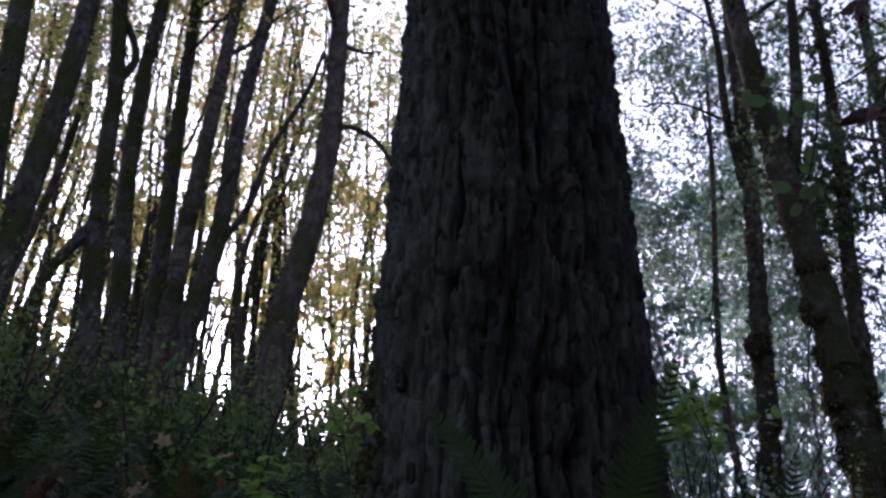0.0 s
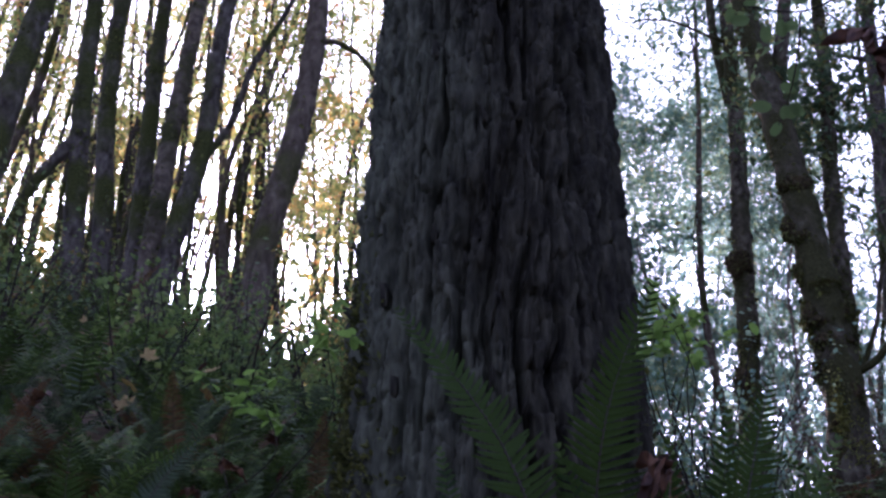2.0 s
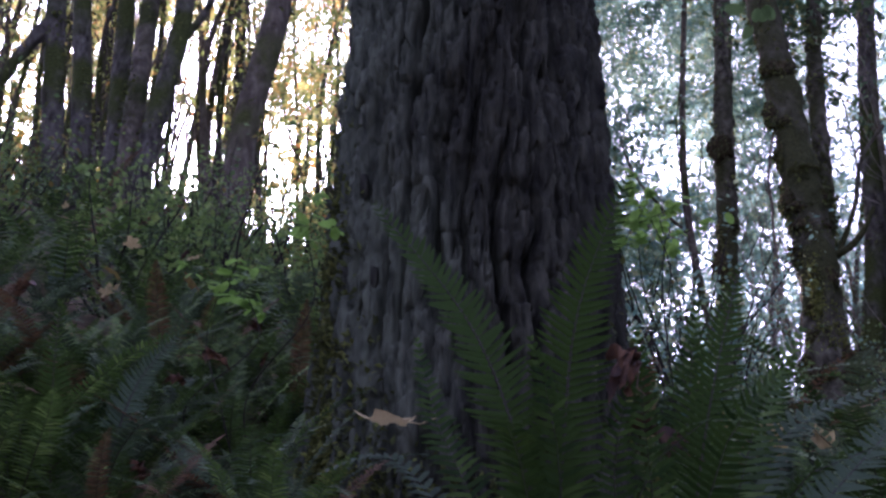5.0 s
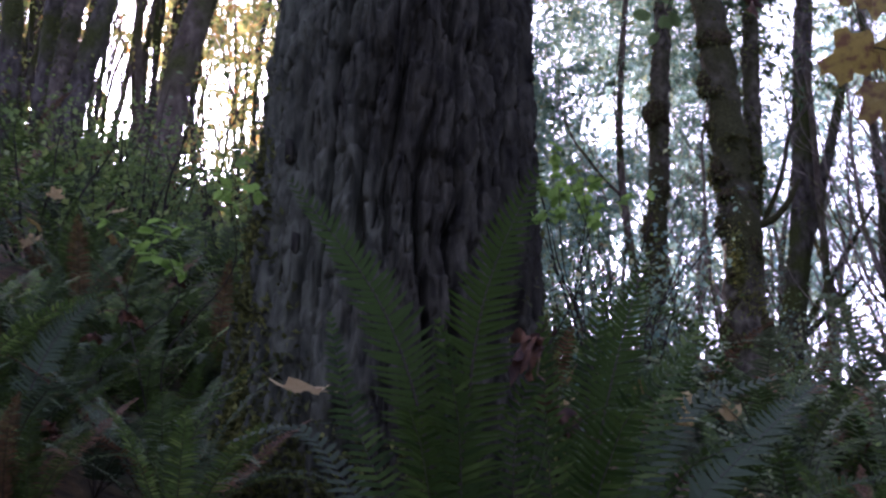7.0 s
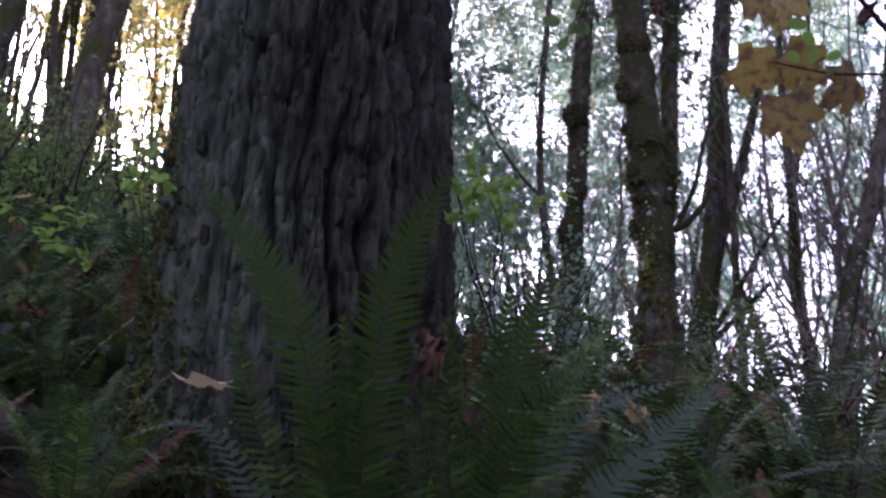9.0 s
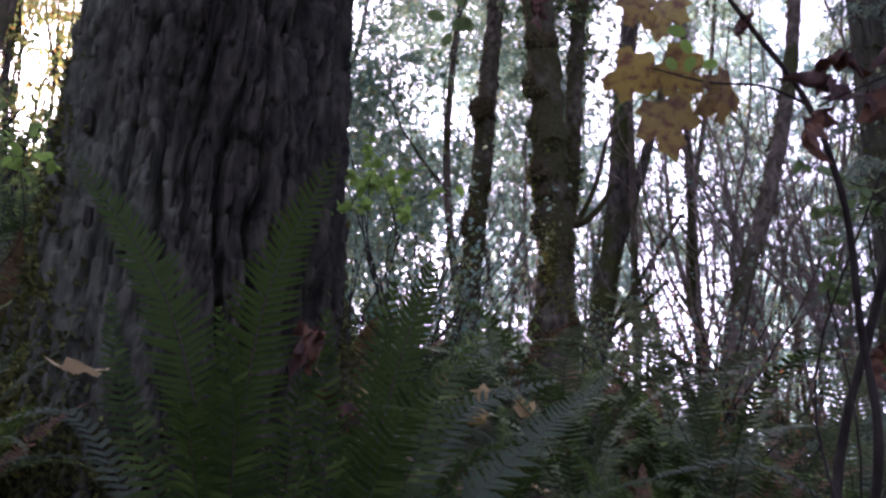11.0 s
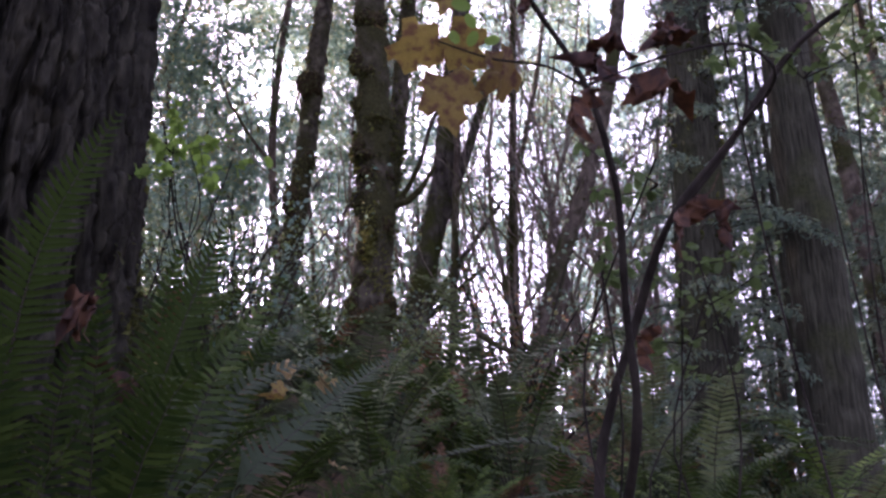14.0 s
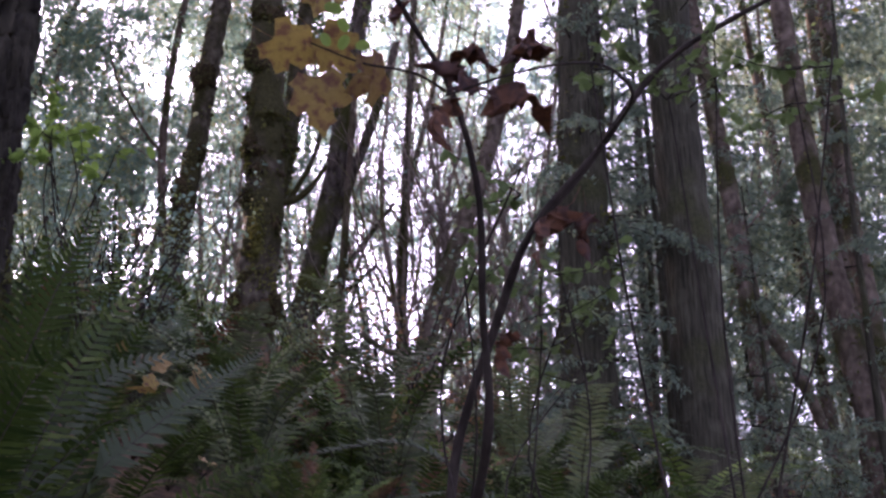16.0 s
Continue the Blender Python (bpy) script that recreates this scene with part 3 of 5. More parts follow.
# larger low limbs: tree, radius, way points
BOUGHS = [
    ("A6", 0.050, [(-2.73, 11.17, 9.37), (-2.47, 11.23, 9.95), (-2.30, 11.27, 10.91), (-1.87, 11.35, 12.28), (-1.75, 11.37, 12.91)]),
    ("A2", 0.081, [(-3.92, 10.28, 9.03), (-4.22, 10.16, 8.31), (-4.37, 10.09, 7.61), (-4.41, 10.08, 7.05)]),
    ("A2", 0.060, [(-4.08, 10.21, 11.09), (-3.94, 10.27, 11.60), (-4.14, 10.19, 12.18), (-4.53, 10.02, 12.73)]),
    ("A7", 0.044, [(-1.51, 10.90, 10.85), (-1.30, 10.92, 11.12), (-0.93, 10.96, 10.97), (-0.62, 10.98, 10.48)]),
    ("R1", 0.098, [(6.83, 14.35, 8.18), (7.18, 14.19, 9.37), (7.45, 14.05, 10.41), (7.64, 13.95, 11.40)]),
    ("R1", 0.051, [(6.59, 14.47, 6.70), (7.12, 14.22, 7.61), (7.66, 13.94, 8.54)]),
    ("R1", 0.050, [(6.50, 14.50, 6.53), (6.93, 14.31, 6.97), (7.43, 14.06, 7.49)]),
    ("M", 0.042, [(4.24, 10.03, 6.19), (4.44, 9.95, 6.27), (4.55, 9.90, 6.39), (4.70, 9.83, 6.67)]),
    ("I1", 0.094, [(10.43, 9.45, 5.87), (10.66, 9.20, 5.26), (10.83, 9.02, 4.54), (10.90, 8.93, 3.93)]),
    ("T1", 0.084, [(4.52, 13.25, 12.22), (4.44, 13.28, 13.75), (4.49, 13.26, 15.27), (4.44, 13.28, 16.40)]),
    ("M", 0.095, [(4.07, 10.22, 9.97), (4.28, 10.13, 10.99), (4.39, 10.09, 11.93), (4.50, 10.04, 12.95)]),
    ("M2", 0.033, [(4.71, 10.92, 6.63), (4.94, 10.82, 7.18), (5.14, 10.73, 7.89), (5.36, 10.63, 8.16)]),
]
LOOKS = {
    "A": ("alder_tree", "leaning dark alder with mossy bark and yellowing leaves", DARK_ALDER_BARK, LEAF_YELLOW),
    "T": ("alder_tree", "slim upright alder with moss collars on its trunk", MOSSY_BARK, LEAF_GREEN),
    "M": ("maple_tree", "moss-covered maple trunk with lumpy bark", MOSSY_BARK, LEAF_GREEN),
    "R": ("alder_tree", "dark bare-stemmed alder among ferns", DARK_ALDER_BARK, LEAF_GREEN),
    "G": ("cedar_tree", "broad grey-brown cedar trunk with stringy bark", GREY_BARK, NEEDLE),
    "H": ("cedar_tree", "broad grey-brown cedar trunk with stringy bark", GREY_BARK, NEEDLE),
    "I": ("alder_tree", "leaning pale grey alder with dark moss streaks", PALE_BARK, LEAF_GREEN),
}
grown = {}
for number, (code, radius, points) in enumerate(TREES):
    kind_name, words, skin, leaf = LOOKS[code[0]]
    grown[code] = build_tree(kind_name, words, points, radius, {"A5": PALE_BARK, "A7": ALDER_BARK, "R4": PALE_BARK}.get(code, skin), leaf, seed=number + 3, low=0.4 if code[0] == "A" else 0.55, limbs=11 if code[0] == "A" else 7, leaves=1500 if code[0] == "A" else 900, lumps={"M": 0.34, "T": 0.4, "R": 0.22, "G": 0.1, "H": 0.1}.get(code[0], 0.16), sides=28, boughs=[(r, p) for c, r, p in BOUGHS if c == code],
               moss={"M": 3500, "T": 4000, "A": 1800, "R": 2000, "I": 1500, "G": 2600}.get(code[0], 0))


def moss_patch(tree, where, size, seed):
    """A flat patch of bright moss on the side of a trunk that faces the path."""
    rng = np.random.default_rng(seed)
    q = np.array(where) - np.array(tree.location) + rng.normal(0, 1, (700, 3)) * size
    v, f = leaf_cloud(q, 0.035, seed, 0.5, 0.6)
    part("moss_patch", mesh("moss_patch", v, f, MOSS_BRIGHT, False), tree, "bright yellow-green moss")["kind"] = "stuff"


moss_patch(grown["M"], (4.02, 9.89, 5.72), (0.05, 0.02, 0.2), 71)
moss_patch(grown["M"], (4.11, 9.9, 5.4), (0.06, 0.02, 0.13), 72)
moss_patch(grown["T1"], (4.17, 13.1, 7.6), (0.05, 0.02, 0.3), 73)
# moss cushions on the maple and the slim alder: tree, place, half sizes
for number, (code, where, size) in enumerate([
    ("M", (3.93, 10.08, 6.82), (0.090, 0.090, 0.150)),
    ("M", (4.23, 9.97, 6.86), (0.080, 0.080, 0.100)),
    ("M", (3.96, 10.08, 6.23), (0.090, 0.090, 0.120)),
    ("M", (3.88, 10.10, 7.92), (0.080, 0.080, 0.130)),
    ("M", (4.08, 9.99, 6.51), (0.200, 0.100, 0.070)),
    ("M", (3.93, 10.08, 7.36), (0.080, 0.080, 0.130)),
    ("M", (4.09, 9.98, 4.91), (0.200, 0.120, 0.140)),
    ("M", (4.23, 9.97, 5.06), (0.100, 0.100, 0.160)),
    ("M", (3.93, 10.09, 5.06), (0.090, 0.090, 0.120)),
    ("M", (4.18, 9.95, 5.93), (0.100, 0.090, 0.130)),
    ("T1", (4.28, 13.12, 9.32), (0.165, 0.14, 0.23)),
    ("T1", (4.13, 13.17, 7.55), (0.130, 0.120, 0.220)),
    ("T1", (4.32, 13.11, 8.18), (0.080, 0.080, 0.140)),
    ("M", (3.99, 10.02, 7.75), (0.150, 0.100, 0.070)),
    ("M", (4.10, 9.97, 7.15), (0.150, 0.100, 0.070)),
    ("M", (4.04, 10.00, 6.71), (0.170, 0.100, 0.060)),
    ("M", (4.07, 9.99, 5.61), (0.140, 0.090, 0.060)),
    ("M", (4.01, 10.01, 8.41), (0.170, 0.110, 0.120)),
    ("M", (4.01, 10.01, 5.30), (0.130, 0.100, 0.100)),
]):
    moss_lump(grown[code], where, size, number + 5)


# ---- far woods ----
def on_twigs(c, per, spread, rng, jitter=0.16):
    """Leaves round each centre, strung along flat twigs that reach out from it and droop at the tip."""
    n, twigs = len(c), max(per // 13, 2)
    k = np.repeat(np.arange(n), per)
    wide = spread * rng.uniform(0.5, 1.5, n)
    a = rng.uniform(0, 2 * math.pi, (n, twigs))
    lift = rng.normal(0.0, 0.3, (n, twigs))
    start = rng.normal(0, 0.5, (n, twigs, 3)) * [1, 1, 0.8]
    t = rng.integers(0, twigs, n * per)
    along = rng.uniform(0, 1.9, n * per)
    way = np.stack([np.cos(a), np.sin(a), lift], -1)[k, t]
    q = start[k, t] + way * along[:, None] - np.stack([0 * along, 0 * along, 0.12 * along ** 2], -1)
    return c[k] + (q + rng.normal(0, jitter, (n * per, 3)) * [1, 1, 0.5]) * wide[k][:, None]


def sprays(n, per, seed, az, r, up, cut, spread=0.5, size=2.1):
    """Points of far foliage where a coarse noise lets it grow; az in degrees to negative x, r in metres, up over the ground."""
    rng = np.random.default_rng(seed)
    out = []
    while sum(map(len, out)) < n:
        a, d = np.radians(rng.uniform(*az, 9000)), np.sqrt(rng.uniform(r[0] ** 2, r[1] ** 2, 9000))
        x, y = -np.sin(a) * d, np.cos(a) * d
        p = np.stack([x, y, ground_at(x, y) + rng.uniform(*up, 9000)], -1)
        out.append(p[rough(p / size, seed, 2) * 1.33 > cut])
    return on_twigs(np.concatenate(out)[:n], per, spread, rng)


def far_leaves(name, words, n, per, seed, az, r, up, cut, size, leaf, spread=0.5):
    v, f = leaf_cloud(sprays(n, per, seed, az, r, up, cut, spread), size, seed, far=True)
    tagged(new(name, mesh(name, v, f, leaf, False)), words, "foliage", kind="stuff")


far_leaves("far_autumn_foliage", "distant yellow and orange autumn foliage", 1750, 130, 3, (-5, 36), (16, 40), (0.5, 20), 0.58, 0.095, LEAF_YELLOW, 0.42)
far_leaves("autumn_crown_foliage", "yellow and orange leaves among the alder trunks", 420, 70, 23, (4, 36), (12.5, 17), (2.5, 15), 0.6, 0.09, LEAF_YELLOW, 0.38)
far_leaves("far_green_foliage", "distant green woodland foliage", 1090, 140, 5, (-33, 3), (17, 42), (0.5, 18), 0.56, 0.095, HAZED_LEAF, 0.42)
far_leaves("far_green_foliage", "distant green woodland foliage among conifers", 560, 140, 6, (-64, -45), (17, 42), (0.5, 18), 0.56, 0.095, HAZED_LEAF, 0.42)
far_leaves("tall_grove_foliage", "foliage of a tall grove beyond the fir, hazed blue-green", 800, 120, 7, (-24, -8), (17, 25), (0.5, 14), 0.57, 0.095, HAZED_LEAF, 0.42)
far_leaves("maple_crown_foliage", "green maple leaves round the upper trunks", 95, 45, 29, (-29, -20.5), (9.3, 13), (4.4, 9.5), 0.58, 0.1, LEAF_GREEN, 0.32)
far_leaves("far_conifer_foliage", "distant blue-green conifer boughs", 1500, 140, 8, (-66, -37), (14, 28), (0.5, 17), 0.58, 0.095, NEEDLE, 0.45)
# leaves added overhead and out of view, only to block and shape the light
far_leaves("shading_canopy", "added leafy canopy that dims the light from above", 200, 30, 11, (-180, 180), (2, 20), (13, 19), 0.42, 0.2, LEAF_GREEN, 0.8)
far_leaves("unseen_woods", "unseen leaves added downhill of the path to block light", 900, 30, 13, (168, 300), (9, 28), (0.3, 17), 0.42, 0.26, LEAF_GREEN, 0.7)
far_leaves("unseen_side_leaves", "thin unseen leaves added beside the path to shape light", 50, 30, 14, (48, 150), (14, 28), (0.3, 8), 0.42, 0.22, LEAF_GREEN, 0.7)


def build_backdrop(words, n, seed, az, leaf, cut):
    """Woods on the far side of the hill: masses of leaves in an arc, with the sky between them."""
    rng = np.random.default_rng(seed)
    a, el = np.radians(rng.uniform(*az, n * 8)), np.radians(4 + 44 * rng.uniform(0, 1, n * 8) ** 1.3)
    q = np.stack([a * 70, el * 70, 0 * a], -1)
    mass = 0.55 * rough(q / 7, seed, 2) + 0.55 * rough(q / 2.0, seed + 1, 2)
    keep = mass > cut + 0.12 * np.clip((el - 0.45) / 0.35, 0, 1) + 0.28 * np.clip((el - 0.68) / 0.06, 0, 1)
    a, el = a[keep][:n], el[keep][:n]
    d = rng.uniform(62, 78, len(a))
    p = np.stack([-np.sin(a) * d, np.cos(a) * d, np.tan(el) * d + 1.5], -1)
    v, f = leaf_cloud(on_twigs(p, 14, 0.9, rng), 0.6, seed, 0.3, 0.75, far=True)
    tagged(new("backdrop", mesh("backdrop", v, f, leaf, False)), words, "backdrop", kind="structure")


# haze of the distance is put into the pale green leaf colour
build_backdrop("distant green woods with haze painted into their colour", 7000, 61, (-66, 4), HAZE_GREEN, 0.40)
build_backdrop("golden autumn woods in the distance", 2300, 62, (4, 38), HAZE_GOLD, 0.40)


def build_sapling(name, words, height, radius, seed, material, leaf, leaves):
    rng = np.random.default_rng(seed)
    ob = thing(name, (0, 0, 0), words, "tree", "slender trees of the far woods")
    bend = rng.normal(0, 0.35, (4, 2))
    path = smooth_path([(bend[i, 0] * (i > 0), bend[i, 1] * (i > 0), height * i / 3 - 0.2) for i in range(4)], 24)
    v, f = tube(path, np.linspace(radius, radius * 0.3, 24), 7, 0.12, 0.15, seed)
    part("trunk", mesh("trunk", v, f, material), ob)
    tips = []
    for i in range(3):
        k = int(rng.uniform(7, 23))
        a = rng.uniform(0, 2 * math.pi)
        lp, lr = limb(path[k], (math.cos(a), math.sin(a), rng.uniform(0.6, 1.6)), rng.uniform(1.0, 2.6), radius * 0.35, seed * 7 + i)
        v, f = tube(lp, lr, 5)
        part("limb", mesh("limb", v, f, material), ob)
        tips.append(lp[2:])
    c = np.concatenate(tips)
    q = c[rng.integers(0, len(c), leaves)] + rng.normal(0, 0.35, (leaves, 3))
    v, f = leaf_cloud(q, 0.12, seed)
    part("crown", mesh("crown", v, f, leaf, False), ob)
    return ob


def scatter_saplings():
    rng = np.random.default_rng(77)
    kinds = []
    for i in range(6):
        leaf = LEAF_YELLOW if i < 3 else LEAF_GREEN
        words = "slender far tree with thin dark trunk and yellowing leaves" if i < 3 else "slender far tree with thin dark trunk and green leaves"
        kinds.append(build_sapling("slender_tree", words, rng.uniform(11, 16), rng.uniform(0.06, 0.11), 50 + i, ALDER_BARK, leaf, 220))
    first = [True] * 6
    for i in range(165):
        # the last fifteen stand unseen round the back, added to block light
        a, d = math.radians(rng.uniform(-62, 34) if i < 110 else rng.uniform(0, 34)) if i < 150 else math.radians(rng.uniform(60, 280)), math.sqrt(rng.uniform(15 ** 2, 40 ** 2))
        x, y = -math.sin(a) * d, math.cos(a) * d
        k = int(rng.integers(0, 3)) + (0 if a > math.radians(-6) else 3)
        m = pose(x, y, float(ground_at(x, y)), rng.normal(0, 3), rng.normal(0, 3), rng.uniform(0, 360))
        if first[k]:
            kinds[k].matrix_basis = m
            first[k] = False
        else:
            copy_thing(kinds[k], m)


scatter_saplings()


def scatter_poles():
    """Thin straight young trees that stand close together on the crest."""
    rng = np.random.default_rng(90)
    kinds = []
    for i in range(4):
        ob = thing("young_tree", (0, 0, 0), "thin straight young tree with a few yellow-green leaves", "tree", "young trees on the crest")
        path = smooth_path([(0, 0, -0.2), *[(*rng.normal(0, 0.18, 2), h) for h in (4, 8, 12)]], 22)
        v, f = tube(path, np.linspace(0.06, 0.02, 22), 6, 0.1, 0.2, i)
        part("trunk", mesh("trunk", v, f, DARK_ALDER_BARK), ob)
        q = path[rng.integers(6, 22, 260)] + rng.normal(0, 0.4, (260, 3))
        v, f = leaf_cloud(q, 0.1, 300 + i)
        part("crown", mesh("crown", v, f, LEAF_YELLOW, False), ob)
        kinds.append(ob)
    for i in range(94):
        a, d = math.radians(rng.uniform(1, 32) if i < 50 else rng.uniform(4, 11) if i < 78 else rng.uniform(12, 22)), rng.uniform(17, 32)
        x, y = -math.sin(a) * d, math.cos(a) * d
        m = pose(x, y, float(ground_at(x, y)), rng.normal(0, 2), rng.normal(0, 2), rng.uniform(0, 360))
        if i < 4:
            kinds[i].matrix_basis = m
        else:
            copy_thing(kinds[i % 4], m)


scatter_poles()


# ---- young hemlocks ----
def build_hemlock(height, seed, label):
    """A young conifer: a straight stem, and drooping boughs with flat sprays of needles, longer towards the foot."""
    rng = np.random.default_rng(seed)
    ob = thing("hemlock_tree", (0, 0, 0), label, "tree", "young hemlocks among the cedars")
    path = smooth_path([(0, 0, -0.2), (*rng.normal(0, 0.08, 2), height * 0.5), (*rng.normal(0, 0.1, 2), height)], 20)
    v, f = tube(path, np.linspace(0.06, 0.008, 20), 7, 0.15, 0.1, seed)
    part("trunk", mesh("trunk", v, f, GREY_BARK), ob)
    for i in range(30):
        w = (i + rng.uniform()) / 30
        z = height * (0.06 + 0.92 * w)
        a, reach = i * 2.4 + rng.normal(0, 0.3), (1.7 - 1.45 * w) * rng.uniform(0.65, 1.15)
        u = np.linspace(0, 1, 9)
        bough = np.stack([np.cos(a) * u * reach, np.sin(a) * u * reach, z + 0.22 * reach * u - 0.6 * reach * u ** 2.2], -1)
        v0, f0 = tube(bough, np.linspace(0.012, 0.003, 9), 4)
        branch = part("bough", mesh("bough", v0, f0, TWIG_BARK), ob)
        n = int(190 * reach)
        k = rng.uniform(0.12, 1, n) * 8
        q = bough[k.astype(int)] + (bough[np.minimum(k.astype(int) + 1, 8)] - bough[k.astype(int)]) * (k % 1)[:, None]
        off = rng.uniform(-1, 1, n) * 0.34 * reach * (1.1 - k / 8)
        q = q + np.stack([-np.sin(a) * off, np.cos(a) * off, -0.35 * np.abs(off) + rng.normal(0, 0.02, n)], -1)
        v, f = leaf_cloud(q, 0.075, seed * 40 + i, 0.35, 0.32)
        part("needles", mesh("needles", v, f, NEEDLE, False), branch)["kind"] = "stuff"
    return ob


def hang_boughs(tree, centre, low, high, count, seed):
    """Thin drooping boughs with flat sprays, growing from a trunk on the side of the path."""
    rng = np.random.default_rng(seed)
    foot = np.array(tree.location)
    for i in range(count):
        z = rng.uniform(low, high)
        a, reach = rng.uniform(-2.75, -0.6), rng.uniform(0.5, 1.3)
        u = np.linspace(0, 1, 10)
        out = np.array([math.cos(a), math.sin(a), 0])
        bough = np.array([*centre, z]) - foot + out * (0.2 + u * reach)[:, None] + np.stack([0 * u, 0 * u, 0.12 * u - 0.55 * reach * u ** 2], -1)
        v, f = tube(bough, np.linspace(0.009, 0.002, 10), 4)
        branch = part("bough", mesh("bough", v, f, TWIG_BARK), tree)
        n = int(150 * reach)
        k = rng.uniform(0.15, 1, n) * 8.9
        q = bough[k.astype(int)] + (bough[k.astype(int) + 1] - bough[k.astype(int)]) * (k % 1)[:, None]
        off = rng.uniform(-1, 1, n) * 0.26 * (1.15 - k / 9)
        q = q + np.stack([-out[1] * off, out[0] * off, -0.4 * np.abs(off) + rng.normal(0, 0.015, n)], -1)
        v, f = leaf_cloud(q, 0.06, seed * 70 + i, 0.3, 0.4)
        part("needles", mesh("needles", v, f, NEEDLE, False), branch)["kind"] = "stuff"


hang_boughs(grown["Gt"], (5.82, 6.89), 3.2, 8.0, 34, 5)
hang_boughs(grown["Hh"], (6.46, 6.34), 6.0, 8.2, 6, 6)


def scatter_hemlocks():
    words = "young hemlock with drooping dark green sprays of needles"
    kinds = [build_hemlock(h, 700 + i, words) for i, h in enumerate((5.5, 7.5, 9.0))]
    for i, (az, d, turn, size) in enumerate([(-40.3, 10.6, 0, 1.0), (-42.2, 13.0, 50, 1.0), (-53, 13, 20, 1.0), (-47, 16, 200, 1.0), (-44, 9.9, 240, 0.9), (-42.8, 10.6, 120, 0.75), (-48.5, 10.2, 10, 0.7), (-38.4, 10.2, 80, 0.55)]):
        x, y = -math.sin(math.radians(az)) * d, math.cos(math.radians(az)) * d
        m = pose(x, y, float(ground_at(x, y)), 0, 0, turn)
        if i < 3:
            kinds[i].matrix_basis, ob = m, kinds[i]
        else:
            ob = copy_thing(kinds[i % 3], m)
        ob.scale = (size, size, size)


scatter_hemlocks()


# ---- ferns ----
def frond_path(length, rise, fall, turn):
    s = np.linspace(0, 1, 40)
    el = np.radians(rise + (fall - rise) * s ** 1.4)
    hd = turn * s ** 2
    step = np.stack([np.cos(el) * np.cos(hd), np.cos(el) * np.sin(hd), np.sin(el)], -1) * length / 39
    return np.concatenate([[[0, 0, 0]], np.cumsum(step[:-1], 0)])


def leaflets(path, pairs, width, face, rng, start=0.14):
    """Where the leaflets of a frond grow: foot, way out, along the stalk, normal, length."""
    out = []
    for a in np.linspace(start, 0.995, pairs):
        k = min(a * (len(path) - 1), len(path) - 1.01)
        i = int(k)
        c = path[i] + (path[i + 1] - path[i]) * (k - i)
        tan = (path[i + 1] - path[i]) / np.linalg.norm(path[i + 1] - path[i])
        side = np.cross(tan, face)
        side /= np.linalg.norm(side) + 1e-6
        nor = np.cross(side, tan)
        full = np.clip(min((a + 0.12) / 0.34, (1.015 - a) / 0.36), 0, 1) ** 0.65
        for sgn in (-1, 1):
            way = side * sgn + tan * (0.22 + 0.5 * a ** 3 + rng.normal(0, 0.06)) + nor * (0.1 + rng.normal(0, 0.1))
            way /= np.linalg.norm(way)
            out.append((c, way, tan, nor, width * full * rng.uniform(0.88, 1.08)))
    return out


def frond_mesh(path, pairs, width, face, seed, material):
    """A whole frond as one mesh: a thin stalk and two rows of narrow pointed leaflets."""
    rng = np.random.default_rng(seed)
    v0, f0 = tube(path[::5], np.linspace(0.0045, 0.001, len(path[::5])), 3)
    vs, fs, n = [], [], 0
    gap = np.linalg.norm(np.diff(path, axis=0), axis=1).sum() * 0.86 / pairs
    for c, out, tan, nor, l in leaflets(path, pairs, width, face, rng):
        w = tan * gap * 0.4
        vs += [c - w * 0.6, c + w, c + out * l * 0.55 + w * 0.85 + nor * l * 0.03, c + out * l - nor * l * 0.12, c + out * l * 0.5 - w * 0.8 + nor * l * 0.03]
        fs += [[n, n + 1, n + 2, n + 4], [n + 4, n + 2, n + 3]]
        n += 5
    v, f = joined([(v0, f0), (np.array(vs), fs)])
    me = mesh("frond", v, f, [STALK, material], False)
    me.polygons.foreach_set("material_index", [0] * len(f0) + [1] * len(fs))
    return me


def build_fern(count, pairs, seed, material, label, size=1.0, dead=0):
    rng = np.random.default_rng(seed)
    ob = thing("sword_fern", (0, 0, 0), label, "fern", "ferns on the hillside")
    for i in range(count):
        path = frond_path(size * rng.uniform(0.75, 1.1), rng.uniform(48, 85), rng.uniform(-40, 35), rng.normal(0, 0.25))
        fr = part("frond", frond_mesh(path, pairs, 0.09 * size, (0, 0, 1), seed * 50 + i, FERN_BROWN if i < dead else material), ob, "withered brown frond" if i < dead else "")
        fr.rotation_euler = (0, 0, 2 * math.pi * (i + rng.uniform(-0.3, 0.3)) / count)
    return ob


